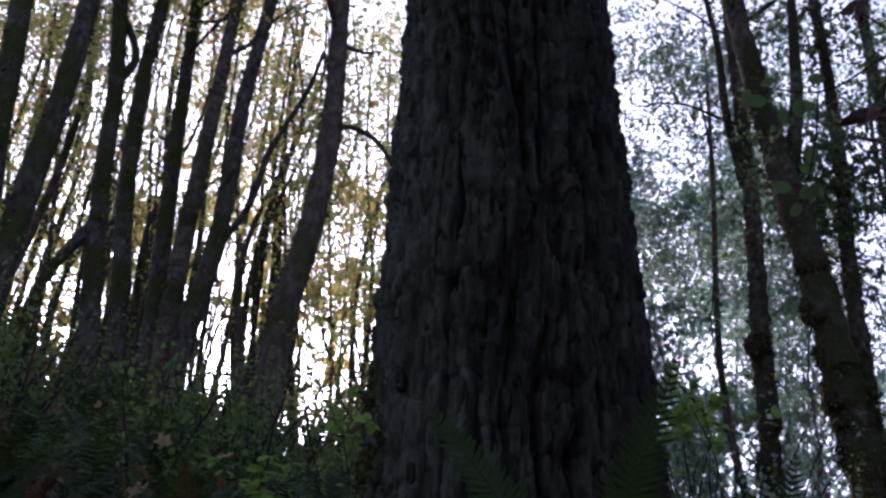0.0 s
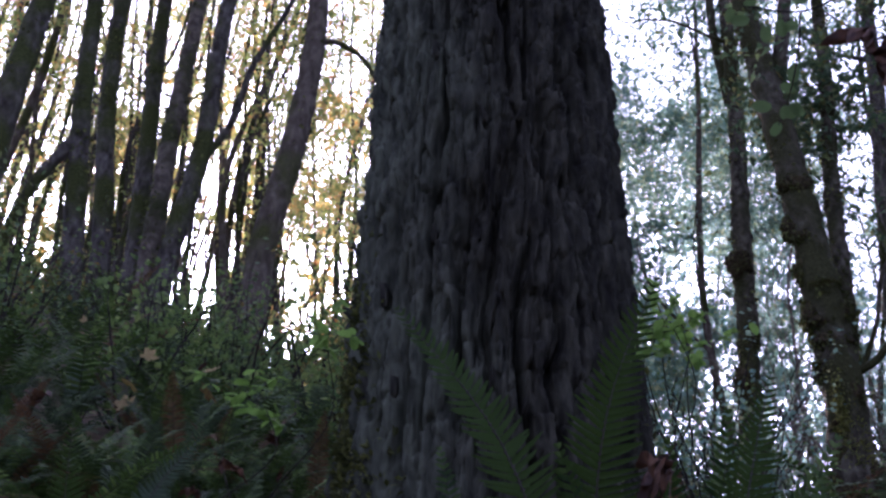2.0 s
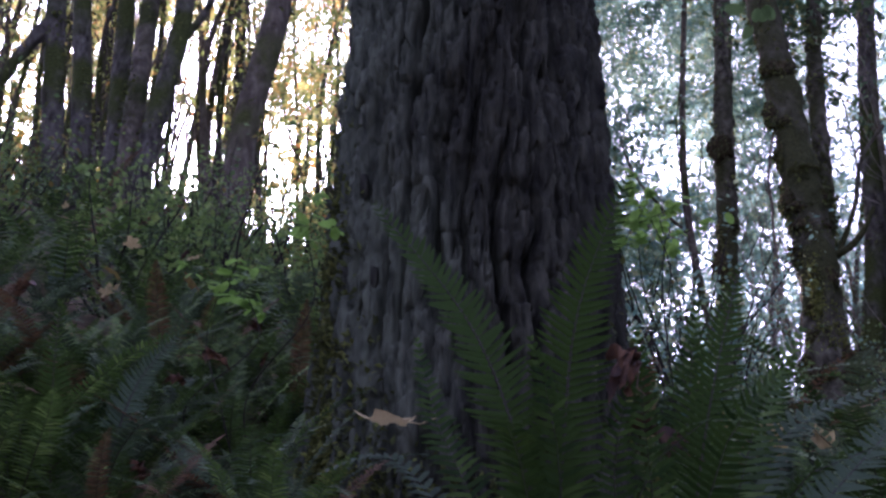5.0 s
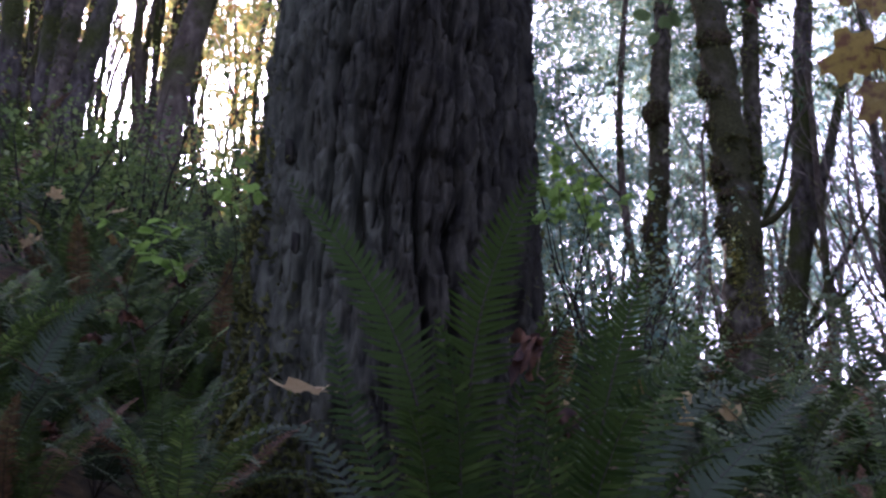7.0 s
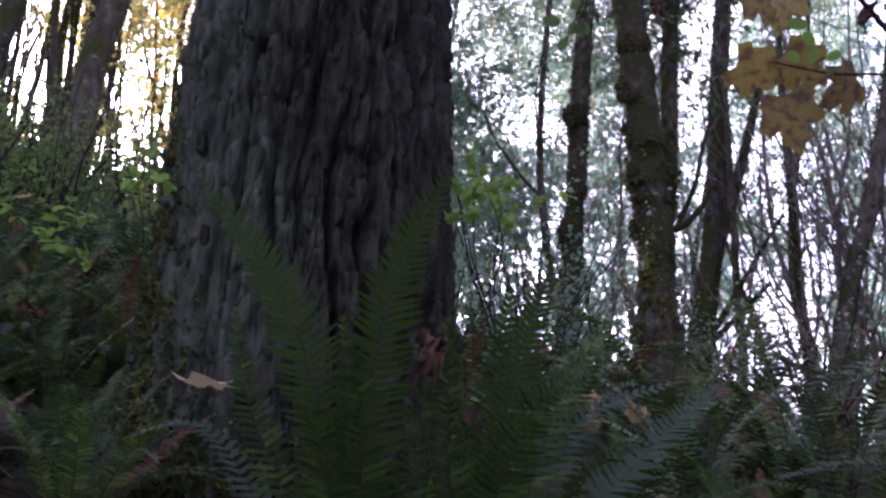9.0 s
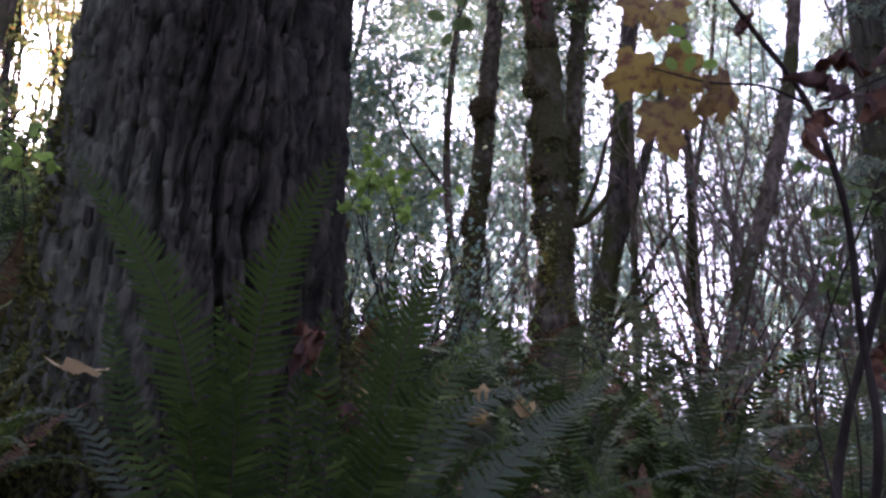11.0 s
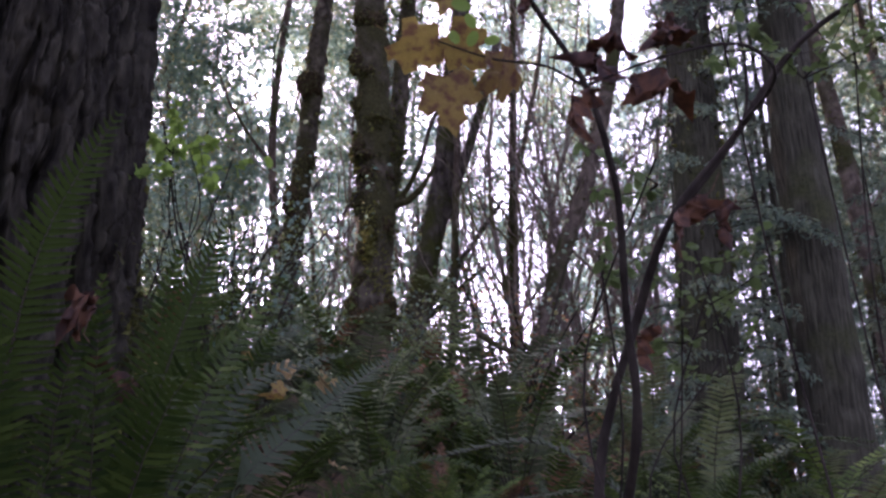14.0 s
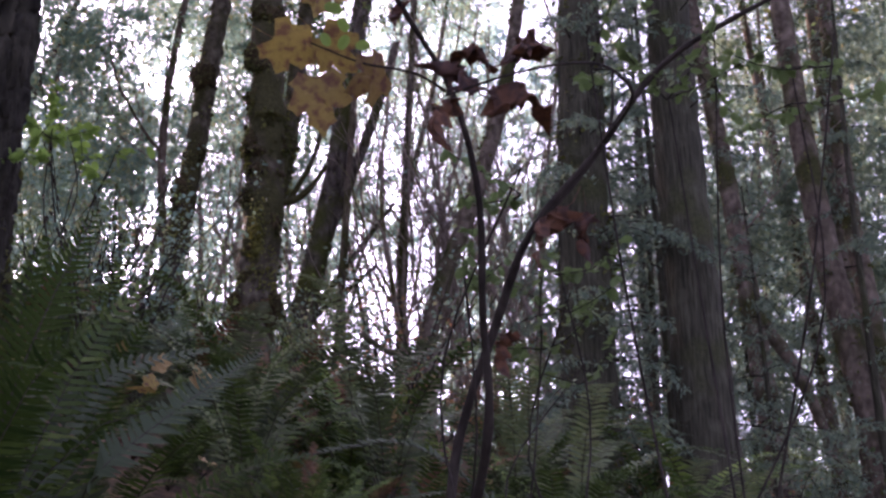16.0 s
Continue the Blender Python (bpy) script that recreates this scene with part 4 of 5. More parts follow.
def scatter_ferns():
    rng = np.random.default_rng(12)
    dark, pale = "dark green sword fern with arching fronds on the slope", "sword fern with pale blue-green fronds on the slope"
    mixed_look = "green sword fern with a few withered brown fronds"
    near = [build_fern(10, 44, 3, FERN, dark), build_fern(9, 46, 4, FERN, mixed_look, 1.0, 2), build_fern(10, 42, 5, FERN_PALE, pale)]
    far = [build_fern(8, 24, 6, FERN, dark), build_fern(8, 24, 7, FERN, mixed_look, 1.0, 2), build_fern(8, 22, 8, FERN_PALE, pale)]
    used = set()
    n = 0
    while n < 350:
        a, d = math.radians(rng.uniform(-60, 34)), 3.1 + 15 * rng.uniform() ** 1.25
        if n < 50:
            a, d = math.radians(rng.uniform(-52, -18)), rng.uniform(4.8, 8.5)
        elif n < 95:
            a, d = math.radians(rng.uniform(3, 34)), rng.uniform(3.3, 6.0)
        x, y = -math.sin(a) * d, math.cos(a) * d
        if math.hypot(x - 0.3, y - 4.1) < 0.95 or (a < math.radians(-18) and d < 4.8):
            continue
        pool = near if d < 6 else far
        ob = pool[int(rng.choice(3, p=[0.36, 0.34, 0.3]))]
        s = rng.uniform(0.7, 1.1) if d > 6 else rng.uniform(0.4, 0.72)
        m = pose(x, y, float(ground_at(x, y)), rng.normal(14, 7), rng.normal(4, 5), 0) @ pose(0, 0, 0, 0, 0, rng.uniform(0, 360))
        if ob.name in used:
            c = copy_thing(ob, m)
        else:
            used.add(ob.name)
            ob.matrix_basis, c = m, ob
        c.scale = (s, s, s)
        n += 1


scatter_ferns()


def leaflet_mesh(material):
    """A sword fern leaflet one metre long along x: curved, toothed, folded at the rib, with a lobe at its foot."""
    n = 9
    s = np.linspace(0, 1, n)
    w = 0.075 * (1 - s ** 2.2) ** 0.8
    w[0], w[1] = 0.05, 0.085
    tooth = 1 + 0.12 * (np.arange(n) % 2)
    z = -0.13 * s ** 2
    mid = np.stack([s, 0.05 * s ** 2, z], -1)
    up = np.stack([s - 0.01, 0.05 * s ** 2 + w * tooth * 1.25, z + w * 0.3], -1)
    low = np.stack([s - 0.01, 0.05 * s ** 2 - w * tooth, z + w * 0.3], -1)
    v = np.concatenate([mid, up, low])
    f = []
    for i in range(n - 1):
        f += [[i, i + 1, n + i + 1, n + i], [i + 1, i, 2 * n + i, 2 * n + i + 1]]
    return mesh("leaflet", v, f, material)


LEAFLET = leaflet_mesh(FERN_DARK)
LEAFLET_PALE = leaflet_mesh(FERN_SILVER)


def big_frond(fern, points, pairs, width, seed, face=(0, -1, 0.45), blade=None):
    """A frond close to the path: each leaflet is an object of its own."""
    rng = np.random.default_rng(seed)
    foot = np.array(fern.location)
    path = smooth_path([np.array(p) - foot for p in points], 40)
    v, f = tube(path[::2], np.linspace(0.0055, 0.0012, 20), 6)
    fr = part("frond", mesh("stalk", v, f, STALK), fern)
    gap = np.linalg.norm(np.diff(path, axis=0), axis=1).sum() * 0.7 / pairs
    for c, out, tan, nor, l in leaflets(path, pairs, width, face, rng, 0.3):
        across = np.cross(nor, out)
        across /= np.linalg.norm(across)
        if across @ tan < 0:
            across = -across
        up = np.cross(out, across)
        ob = part("leaflet", blade or LEAFLET, fr)
        k = min(gap * 4.5, l * 1.3)
        ob.matrix_basis = Matrix(((*(out[i] * l for i in (0,)), across[0] * k, up[0] * l, c[0]), (out[1] * l, across[1] * k, up[1] * l, c[1]), (out[2] * l, across[2] * k, up[2] * l, c[2]), (0, 0, 0, 1)))


def plain_frond(fern, points, pairs, width, seed, face=(0, -1, 0.45), material=None):
    foot = np.array(fern.location)
    part("frond", frond_mesh(smooth_path([np.array(p) - foot for p in points], 40), pairs, width, np.array(face, float), seed, material or FERN_DARK), fern)


def near_ferns():
    group = "ferns on the hillside"
    c = (0.36, 2.56, 1.12)
    a = thing("sword_fern", c, "tall green sword fern in front of the fir with upright fronds", "fern", group)
    big_frond(a, [c, (0.38, 2.44, 1.88), (0.424, 2.327, 2.262), (0.535, 2.226, 2.537)], 58, 0.112, 1)
    big_frond(a, [c, (0.311, 2.46, 1.84), (0.187, 2.42, 2.2), (-0.065, 2.395, 2.535)], 58, 0.112, 2)
    plain_frond(a, [c, (0.5, 2.5, 1.7), (0.52, 2.4, 2.02), (0.56, 2.35, 2.1)], 51, 0.08, 3)
    plain_frond(a, [c, (0.24, 2.5, 1.7), (0.1, 2.6, 2.05), (0.05, 2.7, 2.3)], 51, 0.07, 4)
    plain_frond(a, [c, (0.3, 2.3, 1.7), (0.24, 2.15, 1.88), (0.2, 2.0, 1.86)], 51, 0.08, 5, (0, -0.3, 1))
    plain_frond(a, [c, (0.15, 2.66, 1.8), (-0.05, 2.74, 2.0), (-0.19, 2.75, 1.95)], 45, 0.07, 6, (0, -0.6, 1), FERN_PALE)
    plain_frond(a, [c, (0.5, 2.35, 1.75), (0.62, 2.2, 1.92), (0.72, 2.1, 1.9)], 51, 0.085, 7, (0, -0.5, 1))
    plain_frond(a, [c, (0.38, 2.45, 1.7), (0.35, 2.36, 2.0), (0.3, 2.3, 2.15)], 51, 0.085, 8)
    b0 = (0.66, 2.62, 1.1)
    b = thing("sword_fern", b0, "sword fern with long fronds rising against the light", "fern", group)
    big_frond(b, [b0, (0.72, 2.57, 1.88), (0.79, 2.52, 2.2), (0.868, 2.52, 2.45)], 54, 0.1, 11)
    plain_frond(b, [b0, (0.7, 2.45, 1.8), (0.76, 2.3, 1.98), (0.84, 2.15, 2.06)], 54, 0.09, 12)
    plain_frond(b, [b0, (0.8, 2.6, 1.75), (0.98, 2.55, 2.05), (1.18, 2.5, 2.12)], 51, 0.085, 13, (0, -0.8, 0.8), FERN_PALE)
    plain_frond(b, [b0, (0.6, 2.5, 1.75), (0.57, 2.42, 2.05), (0.56, 2.38, 2.2)], 51, 0.085, 14)
    plain_frond(b, [b0, (0.75, 2.4, 1.65), (0.9, 2.2, 1.85), (1.05, 2.05, 1.85)], 51, 0.09, 15, (0, -0.4, 1))
    plain_frond(b, [b0, (0.85, 2.6, 1.7), (1.05, 2.6, 1.95), (1.3, 2.6, 1.98)], 51, 0.085, 16, (0, -0.6, 1))
    plain_frond(b, [b0, (0.69, 2.6, 1.8), (0.72, 2.58, 2.1), (0.76, 2.56, 2.36)], 54, 0.095, 17)
    plain_frond(b, [b0, (0.8, 2.6, 1.8), (0.9, 2.55, 2.1), (1.0, 2.5, 2.27)], 54, 0.095, 18, (0, -0.8, 0.6), FERN)
    d0 = (1.15, 3.5, 1.4)
    d = thing("sword_fern", d0, "sword fern with a long pale frond leaning over the slope", "fern", group)
    big_frond(d, [d0, (1.06, 3.05, 1.62), (0.961, 2.479, 1.808), (1.061, 2.481, 1.905), (1.221, 2.549, 2.05), (1.437, 2.688, 2.224)], 62, 0.085, 21, (-0.25, -0.6, 0.8), LEAFLET_PALE)
    plain_frond(d, [d0, (1.1, 3.4, 1.9), (1.12, 3.3, 2.2), (1.2, 3.2, 2.4)], 51, 0.1, 22)
    plain_frond(d, [d0, (1.4, 3.4, 1.85), (1.75, 3.3, 2.05), (2.05, 3.2, 2.0)], 51, 0.1, 23, (0, -0.5, 1))
    plain_frond(d, [d0, (1.0, 3.4, 1.85), (0.85, 3.3, 2.1), (0.75, 3.25, 2.2)], 51, 0.1, 24)
    plain_frond(d, [d0, (1.2, 3.2, 1.8), (1.3, 2.95, 2.0), (1.4, 2.75, 2.0)], 51, 0.1, 25, (0, -0.4, 1))
    e0 = (2.75, 3.2, 1.15)
    e = thing("sword_fern", e0, "sword fern with a pale arching frond", "fern", group)
    big_frond(e, [e0, (2.5, 3.26, 1.98), (2.2, 3.38, 2.17), (2.0, 3.5, 2.14), (1.62, 3.68, 2.03)], 60, 0.085, 31, (0, -0.5, 1), LEAFLET_PALE)
    plain_frond(e, [e0, (2.85, 3.1, 1.7), (3.0, 2.95, 1.98), (3.2, 2.8, 2.02)], 51, 0.09, 32, (0, -0.6, 1))
    plain_frond(e, [e0, (2.7, 3.0, 1.7), (2.65, 2.8, 1.95), (2.6, 2.6, 1.98)], 51, 0.09, 33, (0, -0.4, 1), FERN)
    plain_frond(e, [e0, (2.9, 3.3, 1.8), (3.1, 3.4, 2.1), (3.3, 3.4, 2.2)], 51, 0.09, 34)
    for n, (x, y, z, s, turn) in enumerate([(2.2, 4.9, 2.1, 1.1, -0.5), (3.4, 4.1, 1.55, 0.9, 0.3), (3.9, 3.6, 1.35, 0.9, -0.3), (4.2, 5.6, 2.2, 1.2, 0.3), (5.0, 5.1, 1.9, 1.2, -0.4), (3.4, 6.2, 2.65, 1.3, 0.2), (4.9, 6.5, 2.5, 1.3, 0.4), (2.5, 5.9, 2.6, 1.2, -0.2), (3.0, 5.0, 2.2, 1.2, -0.6), (3.9, 4.6, 1.9, 1.1, 0.5), (4.6, 4.4, 1.75, 1.1, -0.2)]):
        low = thing("sword_fern", (x, y, z), "low sword fern with flat spreading grey-green fronds", "fern", group)
        for k in range(7):
            a = turn + (k - 3) * 0.85
            dx, dy = math.sin(a) * s, -math.cos(a) * s * 0.8
            lift = 0.55 + 0.1 * (k % 3)
            plain_frond(low, [(x, y, z), (x + dx * 0.25, y + dy * 0.25, z + lift * 0.75 * s), (x + dx * 0.6, y + dy * 0.6, z + lift * s), (x + dx, y + dy, z + (lift - 0.05) * s)], 40, 0.09 * s, 400 + n * 9 + k, (0, -0.25, 1), FERN_GREY if (k + n) % 3 else FERN)
    h0 = (-0.9, 3.25, 1.62)
    h = thing("sword_fern", h0, "small sword fern with one upright and one drooping pale frond", "fern", group)
    big_frond(h, [h0, (-0.97, 3.1, 2.09), (-0.97, 3.0, 2.35), (-0.965, 2.955, 2.5)], 39, 0.07, 41)
    big_frond(h, [h0, (-0.84, 3.24, 2.12), (-0.778, 3.27, 2.392), (-0.66, 3.24, 2.54)], 45, 0.075, 42, (0.4, -0.6, 0.6), LEAFLET_PALE)
    plain_frond(h, [h0, (-1.05, 3.1, 1.95), (-1.25, 2.95, 2.1), (-1.45, 2.8, 2.08)], 45, 0.08, 43, (0, -0.4, 1))
    plain_frond(h, [h0, (-0.8, 3.05, 1.95), (-0.7, 2.9, 2.1), (-0.55, 2.75, 2.1)], 45, 0.08, 44, (0, -0.4, 1), FERN_PALE)


near_ferns()

# ---- shrubs and many-stemmed maples ----
def build_shrub(seed, leaf, label, height=1.5, leaves=480, size=0.05):
    rng = np.random.default_rng(seed)
    ob = thing("shrub", (0, 0, 0), label, "shrub", "shrubs of the undergrowth")
    tips = []
    for i in range(9):
        a = rng.uniform(0, 2 * math.pi)
        lp, lr = limb((0, 0, -0.05), (math.cos(a) * 0.7, math.sin(a) * 0.7, 1.0), height * rng.uniform(0.6, 1.1), 0.012, seed * 13 + i, 0.35, 10)
        v, f = tube(lp, lr, 5)
        part("stem", mesh("stem", v, f, TWIG_BARK), ob)
        tips.append(lp[3:])
    c = np.concatenate(tips)
    q = c[rng.integers(0, len(c), leaves)] + rng.normal(0, 0.13, (leaves, 3))
    v, f = leaf_cloud(q, size, seed, 0.2, 0.75)
    part("foliage", mesh("foliage", v, f, leaf, False), ob)
    return ob


def scatter_shrubs():
    rng = np.random.default_rng(31)
    kinds = [build_shrub(1, DIM_LEAF, "leafy green shrub in the undergrowth"), build_shrub(2, OLIVE_LEAF, "shrub with yellow-green autumn leaves"),
             build_shrub(3, HAZED_LEAF, "tall thin-stemmed green shrub", 2.2, 520), build_shrub(4, LEAF_RED, "bushy shrub with reddish brown leaves", 1.8, 420),
             build_shrub(5, FRESH_LEAF, "low fresh green shrub between the ferns", 0.95)]
    used = set()
    for i in range(86):
        if i < 22:
            a, d, k = rng.uniform(3, 33), rng.uniform(6.2, 11), int(rng.choice([0, 1, 4], p=[0.3, 0.1, 0.6]))
        elif i >= 77:
            a, d, k = rng.uniform(3.5, 14), rng.uniform(7, 10), 4
        elif i >= 68:
            a, d, k = rng.uniform(-16, -8), rng.uniform(6.5, 11), int(rng.choice([0, 2]))
        else:
            a, d, k = rng.uniform(-62, -8), rng.uniform(10, 20), int(rng.choice([0, 2, 3], p=[0.45, 0.3, 0.25]))
        x, y = -math.sin(math.radians(a)) * d, math.cos(math.radians(a)) * d
        m = pose(x, y, float(ground_at(x, y)), rng.normal(4, 4), 0, 0) @ pose(0, 0, 0, 0, 0, rng.uniform(0, 360))
        if k in used:
            c = copy_thing(kinds[k], m)
        else:
            used.add(k)
            kinds[k].matrix_basis, c = m, kinds[k]
        s = rng.uniform(0.65, 1.15)
        c.scale = (s, s, s)


scatter_shrubs()


def branch_bits(lp, lr, seed, depth):
    """Side branches of a branch, fork upon fork, each turning back up towards the light."""
    rng = np.random.default_rng(seed)
    bits = []
    for j in range((8, 3)[depth]):
        k = int(rng.uniform(4 if depth == 0 else 2, len(lp) - 1))
        tan = lp[k] - lp[k - 1]
        tan /= np.linalg.norm(tan)
        b = rng.uniform(0, 2 * math.pi)
        way = tan * 0.8 + np.array([math.cos(b), math.sin(b), 0.35]) * 0.75
        tp, tr = limb(lp[k], way / np.linalg.norm(way), rng.uniform(0.9, 2.6) * (1, 0.5)[depth], lr[k] * 0.6, seed * 7 + j, 0.5, 9)
        bits.append(tube(tp, np.maximum(tr, 0.0045), 5 if depth == 0 else 3))
        if depth == 0:
            bits += branch_bits(tp, tr, seed * 13 + j, 1)
    return bits


def build_vine_maple(x, y, stems, height, seed):
    rng = np.random.default_rng(seed)
    foot = (x, y, float(ground_at(x, y)))
    ob = thing("vine_maple", foot, "bare many-stemmed vine maple with thin dark branches", "tree", "many-stemmed maples")
    for i in range(stems):
        a = rng.uniform(0, 2 * math.pi)
        lean = rng.uniform(0.1, 0.6)
        lp, lr = limb((math.cos(a) * 0.2, math.sin(a) * 0.2, -0.1), (math.cos(a) * lean, math.sin(a) * lean, 1), height * rng.uniform(0.55, 1.1), rng.uniform(0.02, 0.045), seed * 17 + i, 0.34, 18)
        v, f = joined([tube(lp, lr, 6)] + branch_bits(lp, lr, seed * 91 + i, 0))
        part("stem", mesh("stem", v, f, VINE_BARK), ob)


for number, (az, d) in enumerate([(-25, 17), (-28.5, 19), (-31, 16), (-34, 18), (-37, 20), (-40, 15), (-30, 15), (-33, 16), (-36, 22), (-43, 18), (-14, 21), (-17.5, 20), (-20.5, 21.5), (12, 19), (5, 22), (17, 20)]):
    build_vine_maple(-math.sin(math.radians(az)) * d, math.cos(math.radians(az)) * d, 6, 7.0, 200 + number)


# ---- the sapling beside the path, its leaves, and fallen leaves ----
def maple_leaf(seed, material, curl=0.15, crumple=0.06, narrow=1.0, roll=0.0):
    """A five-lobed maple leaf, about one metre across, stalk at the origin, tip along +y."""
    half = [(0.05, 0.0), (0.3, -0.14), (0.38, -0.04), (0.5, 0.04), (0.38, 0.15), (0.44, 0.27), (0.57, 0.46), (0.45, 0.52), (0.38, 0.62), (0.23, 0.52), (0.21, 0.68), (0.24, 0.76), (0.11, 0.86)]
    out = np.array([(0, 0.0)] + half + [(0, 1.0)] + [(-x, y) for x, y in half[::-1]])
    rng = np.random.default_rng(seed)
    out = out * (1 + rng.normal(0, 0.04, out.shape))
    heart = np.array([0, 0.34])
    rings = [heart + (out - heart) * k for k in (0.35, 0.7, 1.0)]
    p = np.concatenate([[heart]] + rings)
    p[:, 0] *= narrow
    q = np.c_[p, p[:, 0] * 0]
    bumps = (rough(q * 5 + seed, seed) - 0.45) * crumple * 2
    z = -curl * (p[:, 0] ** 2 * 2.2 + (p[:, 1] - 0.3) ** 2 * 1.2) + bumps
    if roll:
        side = p[:, 0] + 0.35 * (p[:, 1] - 0.4) * math.sin(seed * 1.7)
        p[:, 0], z = np.sin(side / roll) * roll * (1 + 0.5 * np.abs(side)), z + (1 - np.cos(side / roll)) * roll
    n = len(out)
    v = np.c_[p, z]
    f = [[0, 1 + i, 1 + (i + 1) % n] for i in range(n)]
    for r in range(2):
        f += [[1 + r * n + i, 1 + (r + 1) * n + i, 1 + (r + 1) * n + (i + 1) % n, 1 + r * n + (i + 1) % n] for i in range(n)]
    s, g = tube([(0, 0.05, z[0] - 0.005), (0.02, -0.25, 0.0), (0.0, -0.55, 0.12)], [0.008, 0.008, 0.01], 5)
    v, f = joined([(v, f), (s, g)])
    return mesh("leaf", v, f, material)


def hung(me, name, where, size, turn, parent=None, label=""):
    """A leaf at a place; turn is (x, y, z) in degrees."""
    ob = new(name, me)
    m = pose(*where, *turn) @ Matrix.Diagonal((size, size, size, 1))
    if parent:
        ob.parent = parent
        m = Matrix.Translation(-parent.location) @ m
    ob.matrix_basis = m
    if label:
        tagged(ob, label)
    return ob


def leaf_facing(me, where, size, toward, spin, parent, label):
    """A leaf of a plant with its middle at a place, its face turned toward a way; spin: degrees of its tip from upright."""
    z = Vector(toward).normalized()
    x = Vector((0, 0, 1)).cross(z).normalized()
    y = z.cross(x)
    a = radians(spin)
    tip, side = y * math.cos(a) + x * math.sin(a), x * math.cos(a) - y * math.sin(a)
    m = Matrix.Identity(4)
    for i in range(3):
        m[i][0], m[i][1], m[i][2] = side[i] * size, tip[i] * size, z[i] * size
    m.translation = Vector(where) - tip * size * 0.42 - parent.location
    ob = part("leaf", me, parent, label)
    ob.matrix_basis = m


YELLOW = [maple_leaf(i, MAPLE_LEAF, 0.18) for i in (1, 2, 3)]
BROWN = [maple_leaf(i, DEAD_LEAF, 0.9, 0.3, 0.85, 0.13) for i in (4, 5, 6)]
PALE = [maple_leaf(7, TAN_LEAF, -0.35, 0.18, 0.9)]


def round_leaf(material):
    a = np.linspace(0, 2 * math.pi, 10, endpoint=False)
    x, y = 0.5 - 0.5 * np.cos(a), 0.33 * np.sin(a)
    v = np.concatenate([[[0.5, 0, -0.04]], np.stack([x, y, np.abs(y) * 0.3 - 0.1 * x * x], -1)])
    return mesh("leaf", v, [[0, 1 + i, 1 + (i + 1) % 10] for i in range(10)], material)


GREEN_LEAF, SMALL_LEAF = round_leaf(SPRAY_LEAF), round_leaf(DIM_LEAF)


def stem_part(parent, points, r0, r1, label="", n=30, lumps=0.25):
    foot = np.array(parent.location)
    v, f = tube(smooth_path([np.array(p) - foot for p in points], n), np.linspace(r0, r1, n), 8, lumps, 0.03, 3)
    part("stem", mesh("stem", v, f, TWIG_BARK), parent, label)


